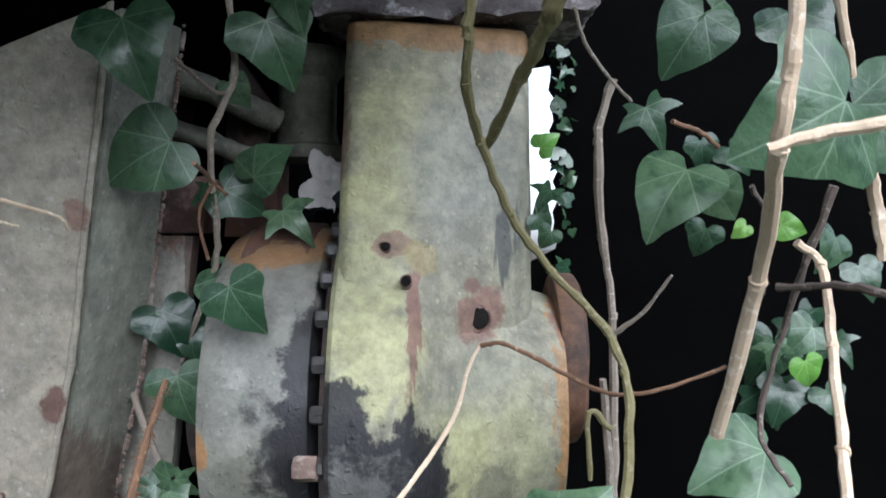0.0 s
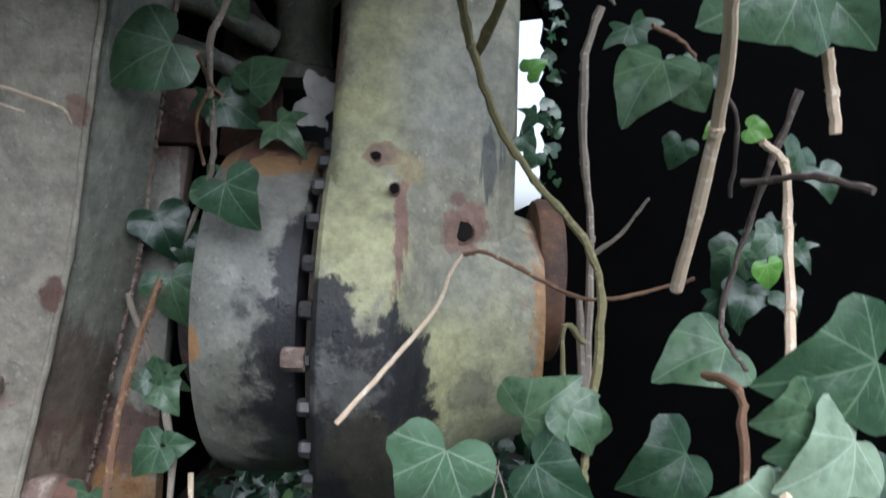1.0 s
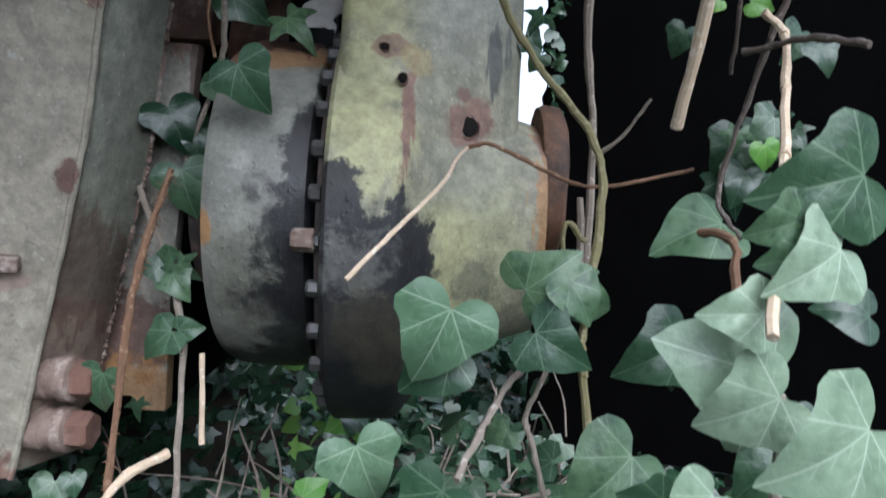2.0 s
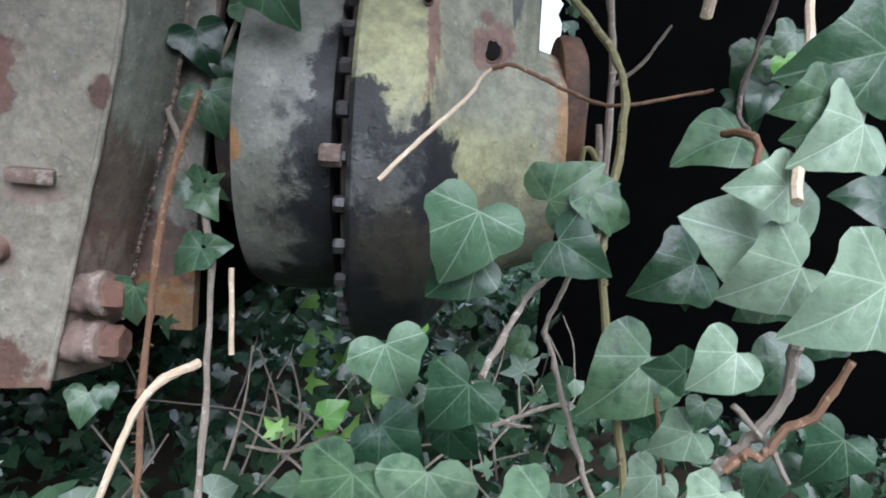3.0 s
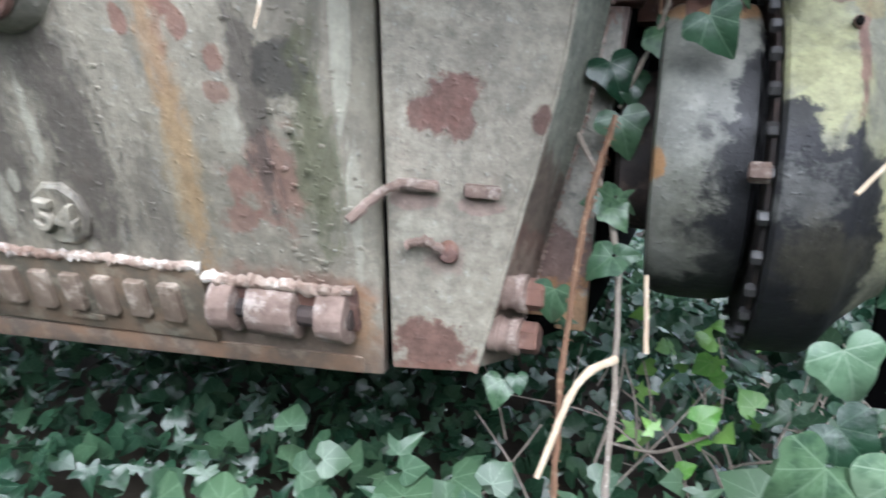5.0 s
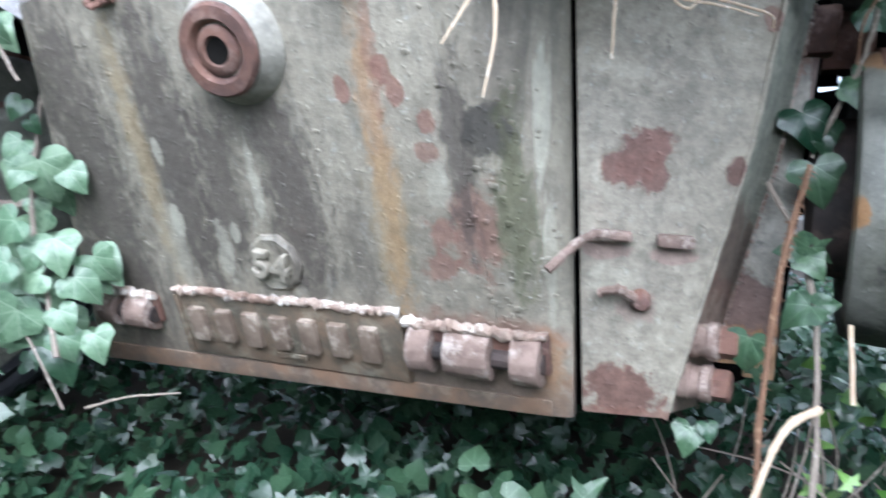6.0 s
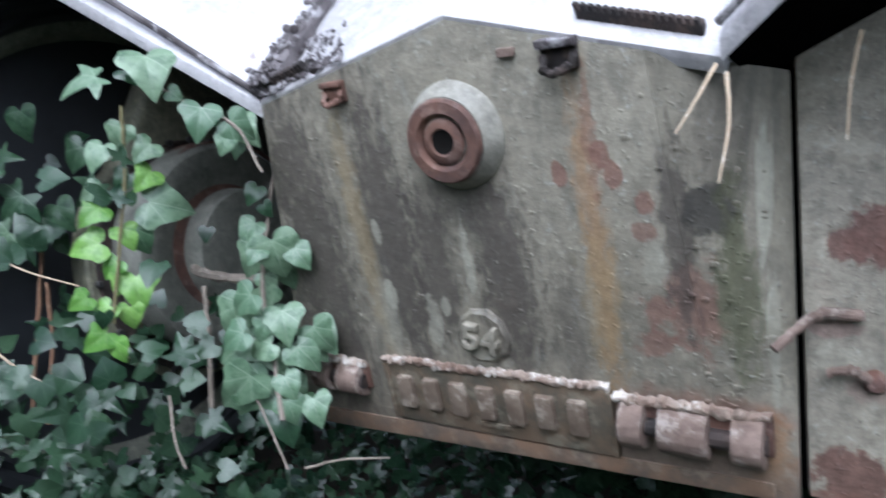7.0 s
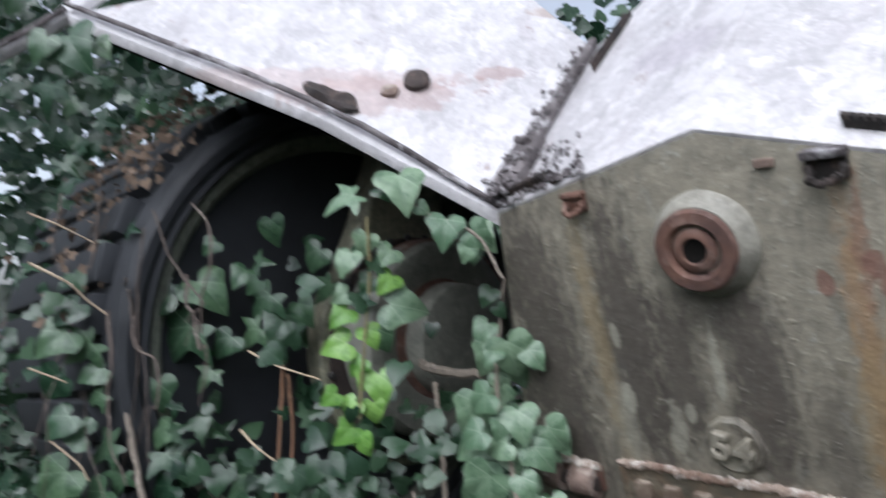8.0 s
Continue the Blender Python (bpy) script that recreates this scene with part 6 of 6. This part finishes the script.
for i in range(150):
    x, z = (rnd.gauss(-0.745, 0.035), rnd.uniform(0.45, 0.92)) if i % 3 else (rnd.uniform(-1.6, -0.68), rnd.uniform(0.4, 1.0))
    b = bmesh.new()
    bmesh.ops.create_icosphere(b, subdivisions=1, radius=rnd.uniform(0.002, 0.005))
    bmesh.ops.scale(b, vec=(rnd.uniform(0.8, 2.0), rnd.uniform(0.6, 1.2), 0.5), verts=b.verts)
    b.transform(on_nose(x, z, 0.0005))
    scabs.append(b)
tagged(part("paint_scab", joined(scabs), paint_nose, car), kind="stuff")


def panel_block(x0, x1, z0, z1, depth, bevel=0.004):
    return slab([panel(x0, z0) + PANEL_OUT * depth, panel(x1, z0) + PANEL_OUT * depth, panel(x1, z1) + PANEL_OUT * depth, panel(x0, z1) + PANEL_OUT * depth], -PANEL_OUT * (depth + 0.005), bevel)


step_a = part("weld_bar", rough_up(panel_block(-0.638, -0.578, 0.664, 0.680, 0.018), 0.003, 35), rust_pale, car, "rusty stub of a broken rung")
part("rod", tube([panel(-0.585, 0.672) + PANEL_OUT * 0.016, panel(-0.635, 0.674) + PANEL_OUT * 0.022, panel(-0.665, 0.660) + PANEL_OUT * 0.05, panel(-0.70, 0.628) + PANEL_OUT * 0.07], 0.008, 0.0075, 9, 0.1), rust_pale, step_a, "bent rod end")
part("weld_bar", rough_up(panel_block(-0.545, -0.492, 0.660, 0.678, 0.020), 0.004, 35), rust_pale, car, "rusty stub of a broken rung")
lug = part("hook_lug", rough_up(turned(((0.004, -0.004), (0.017, 0.0), (0.015, 0.014), (0.011, 0.022), (0.003, 0.024)), on_panel(-0.565, 0.573), 14), 0.005, 50), rust_metal, car, "rusty hook stub")
part("hook", tube([panel(-0.572, 0.580) + PANEL_OUT * 0.02, panel(-0.60, 0.592) + PANEL_OUT * 0.022, panel(-0.625, 0.583) + PANEL_OUT * 0.012], 0.008, 0.007, 8, 0.15), rust_pale, lug)
for x, y, z in ((-0.462, 0.885, 0.512), (-0.470, 0.892, 0.442)):
    m = pose(x - 0.06, y, z, 0, 90, -4)
    b = part("corner_bolt", rough_up(turned(((0.004, 0.0), (0.030, 0.002), (0.030, 0.040), (0.027, 0.043), (0.027, 0.056), (0.031, 0.058), (0.031, 0.072), (0.026, 0.075), (0.004, 0.076)), m, 18), 0.0015, 40), rust_pale, car, "thick rusty bolt with washers")
    part("bolt_head", turned(((0.003, 0.074), (0.026, 0.075), (0.026, 0.098), (0.022, 0.102), (0.003, 0.102)), m, 6), rust_metal, b)

# rusted fittings on the pale top plates
V = left_top + Vector((0, -0.012, 0.02))
gutter = part("valley_gutter", rough_up(slab([V + BACK * 0.03 + Vector((-0.012, 0, 0.01)), V + BACK * 0.03 + Vector((0.02, 0, 0.01)), V + BACK * 0.55 + Vector((0.016, 0, 0.01)), V + BACK * 0.55 + Vector((-0.008, 0, 0.01))], (0, 0.012, -0.02), 0.003), 0.004, 30), gutter_scale, car, "rusted gutter between wing and glacis")
part("gutter_block", rough_up(slab([V + BACK * 0.02 + Vector((-0.03, -0.006, 0.012)), V + BACK * 0.02 + Vector((0.05, -0.006, 0.012)), V + BACK * 0.20 + Vector((0.035, -0.006, 0.012)), V + BACK * 0.20 + Vector((-0.03, -0.006, 0.012))], (0, 0.02, -0.03), 0.004), 0.007, 22), gutter_scale, gutter)


def toothed(a, b, n, w, name="toothed_strip"):
    """A dark strip with a row of small teeth, lying on a plate from a to b."""
    d = (b - a) / n
    strip = part(name, rough_up(slab([a, b, b + BACK * w, a + BACK * w], (0, -0.012, 0.010), 0.002), 0.002, 40), rust_black, car, "dark toothed strip")
    for i in range(n):
        p = a + d * (i + 0.15)
        part("tooth", slab([p, p + d * 0.6, p + d * 0.6 + BACK * (w * 0.45), p + BACK * (w * 0.45)], (0, -0.022, 0.016), 0.001), rust_black, strip)


left_edge, right_edge = apex - left_top, right_top - apex
toothed(left_top + left_edge * 0.03 + BACK * 0.02, left_top + left_edge * 0.28 + BACK * 0.02, 12, 0.03)
toothed(apex + right_edge * 0.50 + BACK * 0.035, apex + right_edge * 0.93 + BACK * 0.035, 16, 0.02)
toothed(left_top + left_edge * 0.14 + BACK * 0.42, left_top + left_edge * 0.18 + BACK * 0.60, 10, 0.03)
WING_OUT = Vector((0.64, -0.62, 0.46)).normalized()
wing_turn = WING_OUT.to_track_quat('Z', 'Y').to_matrix().to_4x4()
along = Vector((-0.388, -0.225, 0.24)).normalized()
across = WING_OUT.cross(along)
lying = Matrix((along, across, WING_OUT)).transposed().to_4x4()
WING_ROOT, WING_EDGE = Vector((-1.612, 0.525, 1.03)), Vector((-0.388, -0.225, 0.24))
# raised rusty dark disc stands for the shade in a rusted-through hole
scar = part("rust_hole", rough_up(turned(((0.005, -0.006), (0.080, -0.002), (0.074, 0.007), (0.05, 0.012), (0.01, 0.006)), Matrix.Translation(WING_ROOT + WING_EDGE * 0.98 + BACK * 0.062 + WING_OUT * 0.004) @ lying @ Matrix.Diagonal((1.0, 0.36, 1, 1)), 40), 0.012, 30), rust_black, car, "dark rusted-through hole")
part("wing_knob", rough_up(turned(((0.005, -0.01), (0.032, 0.0), (0.031, 0.014), (0.018, 0.020), (0.004, 0.021)), Matrix.Translation(WING_ROOT + WING_EDGE * 0.67 + BACK * 0.22) @ lying, 20), 0.003, 30), rust_black, car, "rusty round knob")
part("wing_scab", rough_up(turned(((0.004, -0.01), (0.022, 0.0), (0.020, 0.008), (0.004, 0.010)), Matrix.Translation(WING_ROOT + WING_EDGE * 0.75 + BACK * 0.16) @ lying, 14), 0.004, 40), rust_pale, car)

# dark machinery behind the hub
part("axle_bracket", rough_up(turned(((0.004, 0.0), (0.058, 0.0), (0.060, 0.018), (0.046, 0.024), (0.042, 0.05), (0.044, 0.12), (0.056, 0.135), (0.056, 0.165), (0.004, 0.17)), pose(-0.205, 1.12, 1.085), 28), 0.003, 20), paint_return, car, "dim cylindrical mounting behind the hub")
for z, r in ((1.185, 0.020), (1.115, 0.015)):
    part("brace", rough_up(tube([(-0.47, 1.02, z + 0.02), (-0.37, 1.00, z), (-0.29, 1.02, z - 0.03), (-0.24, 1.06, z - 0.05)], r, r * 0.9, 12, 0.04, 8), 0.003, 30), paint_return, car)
part("bracket_web", rough_up(slab([(-0.40, 1.08, 1.08), (-0.27, 1.08, 1.06), (-0.25, 1.08, 1.16), (-0.30, 1.08, 1.235), (-0.40, 1.08, 1.20)], (0, 0.02, 0), 0.006), 0.004, 18), rust_black, car)
part("brake_plate", rough_up(block(-0.33, 1.15, 1.03, 0.16, 0.08, 0.12), 0.004, 14), rust_metal, car)

# pale crumpled sheet added to stand for bright sky showing past the arm
bm = bmesh.new()
bmesh.ops.create_grid(bm, x_segments=14, y_segments=18, size=0.5)
bm.transform(Matrix.Translation((-0.168, 1.03, 1.046)) @ pose(0, 0, 0, 80, 12, 10) @ Matrix.Diagonal((0.048, 0.082, 1, 1)))
rough_up(rough_up(bm, 0.016, 34), 0.006, 90)
bmesh.ops.solidify(bm, geom=list(bm.faces), thickness=0.0012)
tagged(part("sky_patch", bm, plain("pale_sky_patch", (0.62, 0.60, 0.58), 0.6, 0.5, 30.0), None, "", 60), "crumpled pale sheet added behind the arm for bright sky", "scrap")
# loose rust flakes lying along the valley and on the plate edges
rnd = random.Random(44)
flakes = []
for i in range(420):
    k = i % 3
    if k == 0:
        p = V + BACK * (rnd.random() ** 1.6 * 0.5) + Vector((rnd.gauss(0.008, 0.02), -0.012, 0.012))
    elif k == 1:
        p = left_top + left_edge * (rnd.random() ** 1.5 * 0.5) + BACK * abs(rnd.gauss(0.02, 0.025)) + Vector((0, -0.006, 0.006))
    else:
        p = left_top + left_edge * rnd.uniform(0.0, 0.35) + BACK * rnd.uniform(0.02, 0.16) + Vector((0, -0.006, 0.006))
    q = bmesh.new()
    bmesh.ops.create_icosphere(q, subdivisions=1, radius=rnd.uniform(0.003, 0.011) * (1 if k < 2 else 0.6))
    q.transform(Matrix.Translation(p) @ pose(0, 0, 0, rnd.uniform(0, 360), rnd.uniform(0, 360), 0) @ Matrix.Diagonal((1, rnd.uniform(0.5, 1.2), 0.35, 1)))
    flakes.append(rough_up(q, 0.002, 90, i))
tagged(part("rust_flakes", joined(flakes), gutter_scale, car, "loose grey rust flakes"), kind="stuff")

# ---- loose ivy masses ----
rnd = random.Random(31)
mass = []
for i in range(480):
    x, y, z = rnd.uniform(-2.6, -1.72), rnd.uniform(0.15, 0.75), 0.08 + rnd.random() ** 1.8 * 0.95
    if z > 0.6 and rnd.random() < 0.75:
        continue
    mass.append((x, y, z, rnd.uniform(0.04, 0.075), tilted(rnd, (0.7, -0.7, 0.4), 0.5), rnd.randrange(3)))
leaf_mass("ivy_thicket", mass, ivy_shaded, "tangled ivy filling the wheel arch by the tyre", "ivy")
# young-leaf green puts the light on these leaves into their colour
mass = []
for i in range(30):
    x, y, z = rnd.uniform(-0.30, 0.06), rnd.uniform(1.0, 1.6), rnd.uniform(0.14, 0.40)
    mass.append((x, y, z, rnd.uniform(0.03, 0.06), tilted(rnd, (-0.2, -0.5, 0.7), 0.6), rnd.randrange(3)))
leaf_mass("ivy_thicket", mass, ivy_young, "bright young ivy leaves behind the hub, light put into their green", "ivy")
mass = []
for i in range(60):
    x, y, z = rnd.uniform(-0.15, 0.30), rnd.uniform(1.0, 1.6), rnd.uniform(0.12, 0.42)
    mass.append((x, y, z, rnd.uniform(0.035, 0.07), tilted(rnd, (-0.2, -0.5, 0.7), 0.6), rnd.randrange(3)))
leaf_mass("ivy_thicket", mass, ivy_green, "green ivy leaves among twigs behind the hub", "ivy")
mass = []
for i in range(34):
    mass.append((rnd.gauss(0.302, 0.012), rnd.uniform(1.80, 1.87), rnd.uniform(0.85, 1.46), rnd.uniform(0.02, 0.05), tilted(rnd, (0, -0.9, 0.3), 0.5), rnd.randrange(3)))
leaf_mass("ivy_fringe", mass, ivy_shaded, "ivy fringing the gap in the arch, shaded in its colour", "ivy")
mass = []
for i in range(300):
    x, y = rnd.uniform(-0.9, 0.9), rnd.uniform(0.30, 0.95)
    if x < -0.1 and y < 0.55:
        continue
    z = 0.10 + rnd.random() * (0.14 + 0.16 * max(0, x))
    mass.append((x, y, z, rnd.uniform(0.05, 0.10), tilted(rnd, (0, -0.8, 0.7), 0.45), rnd.randrange(3)))
leaf_mass("ivy_thicket", mass, ivy_green, "broad ivy leaves rising from the ground", "ivy")
mass = []
for i in range(48):
    x, y, z = rnd.uniform(-3.3, -2.45), rnd.uniform(-0.1, 0.05), 0.1 + rnd.random() * 1.2
    mass.append((x, y + 0.05 * (z > 1), z, rnd.uniform(0.04, 0.08), tilted(rnd, (0.6, -0.8, 0.4), 0.5), rnd.randrange(3)))
leaf_mass("ivy_thicket", mass, ivy_shaded, "ivy climbing the front of the tyre", "ivy")
dead = []
for i in range(260):
    a = radians(rnd.gauss(38, 16))
    r = rnd.uniform(0.80, 0.90)
    dead.append((rnd.gauss(-2.66, 0.14), WY - r * math.cos(a), WZ + r * math.sin(a), rnd.uniform(0.012, 0.034), tilted(rnd, (0.6, -0.8, 0.2), 0.8), rnd.randrange(3)))
leaf_mass("dead_leaves", dead, plain("dead_leaf", (0.13, 0.09, 0.062), 0.85, 0.6, 30.0), "brown dead leaves caught on top of the tyre", "leaves")
for i in range(20):
    p = Vector((rnd.gauss(-2.52, 0.20), rnd.gauss(0.05, 0.04), rnd.uniform(0.7, 1.3)))
    q, d = [p], Vector((rnd.gauss(0, 0.05), 0, rnd.gauss(-0.05, 0.05)))
    for k in range(6):
        d = d * 0.6 + Vector((rnd.gauss(0, 0.045), rnd.gauss(0, 0.012), rnd.gauss(-0.03, 0.04)))
        q.append(q[-1] + d)
    if i == 0:
        dead_vine = thing("dead_vine", -2.45, 0.05, 0.75, "tangle of dead grey-brown vine stems over the tyre", "vine")
    part("stem", tube(q, rnd.uniform(0.002, 0.0045), 0.0012, 6, 0.3, 4, i), dead_bark, dead_vine)
mass = []
for i in range(3600):
    mass.append((rnd.uniform(-5.4, -3.8), rnd.uniform(-0.9, 2.8), rnd.random() * 3.1, rnd.uniform(0.07, 0.13), tilted(rnd, (0.8, -0.6, 0.3), 0.5), rnd.randrange(3)))
leaf_mass("ivy_thicket", mass, ivy_shaded, "deep green thicket crowding behind the wheel", "ivy")
sticks = []
for i in range(60):
    p = Vector((rnd.uniform(-0.6, 0.4), rnd.uniform(0.9, 1.8), rnd.uniform(0.03, 0.2)))
    d = Vector((rnd.gauss(0, 0.12), rnd.gauss(0, 0.08), rnd.uniform(0.02, 0.22)))
    sticks.append(tube([p, p + d * 0.5 + Vector((0.01, 0, 0.01)), p + d], 0.003, 0.0015, 5, 0.2, 3, i))
tagged(part("litter_twigs", joined(sticks), stem_grey), "thin grey twigs littering the ground under the hub", "twigs", kind="stuff")
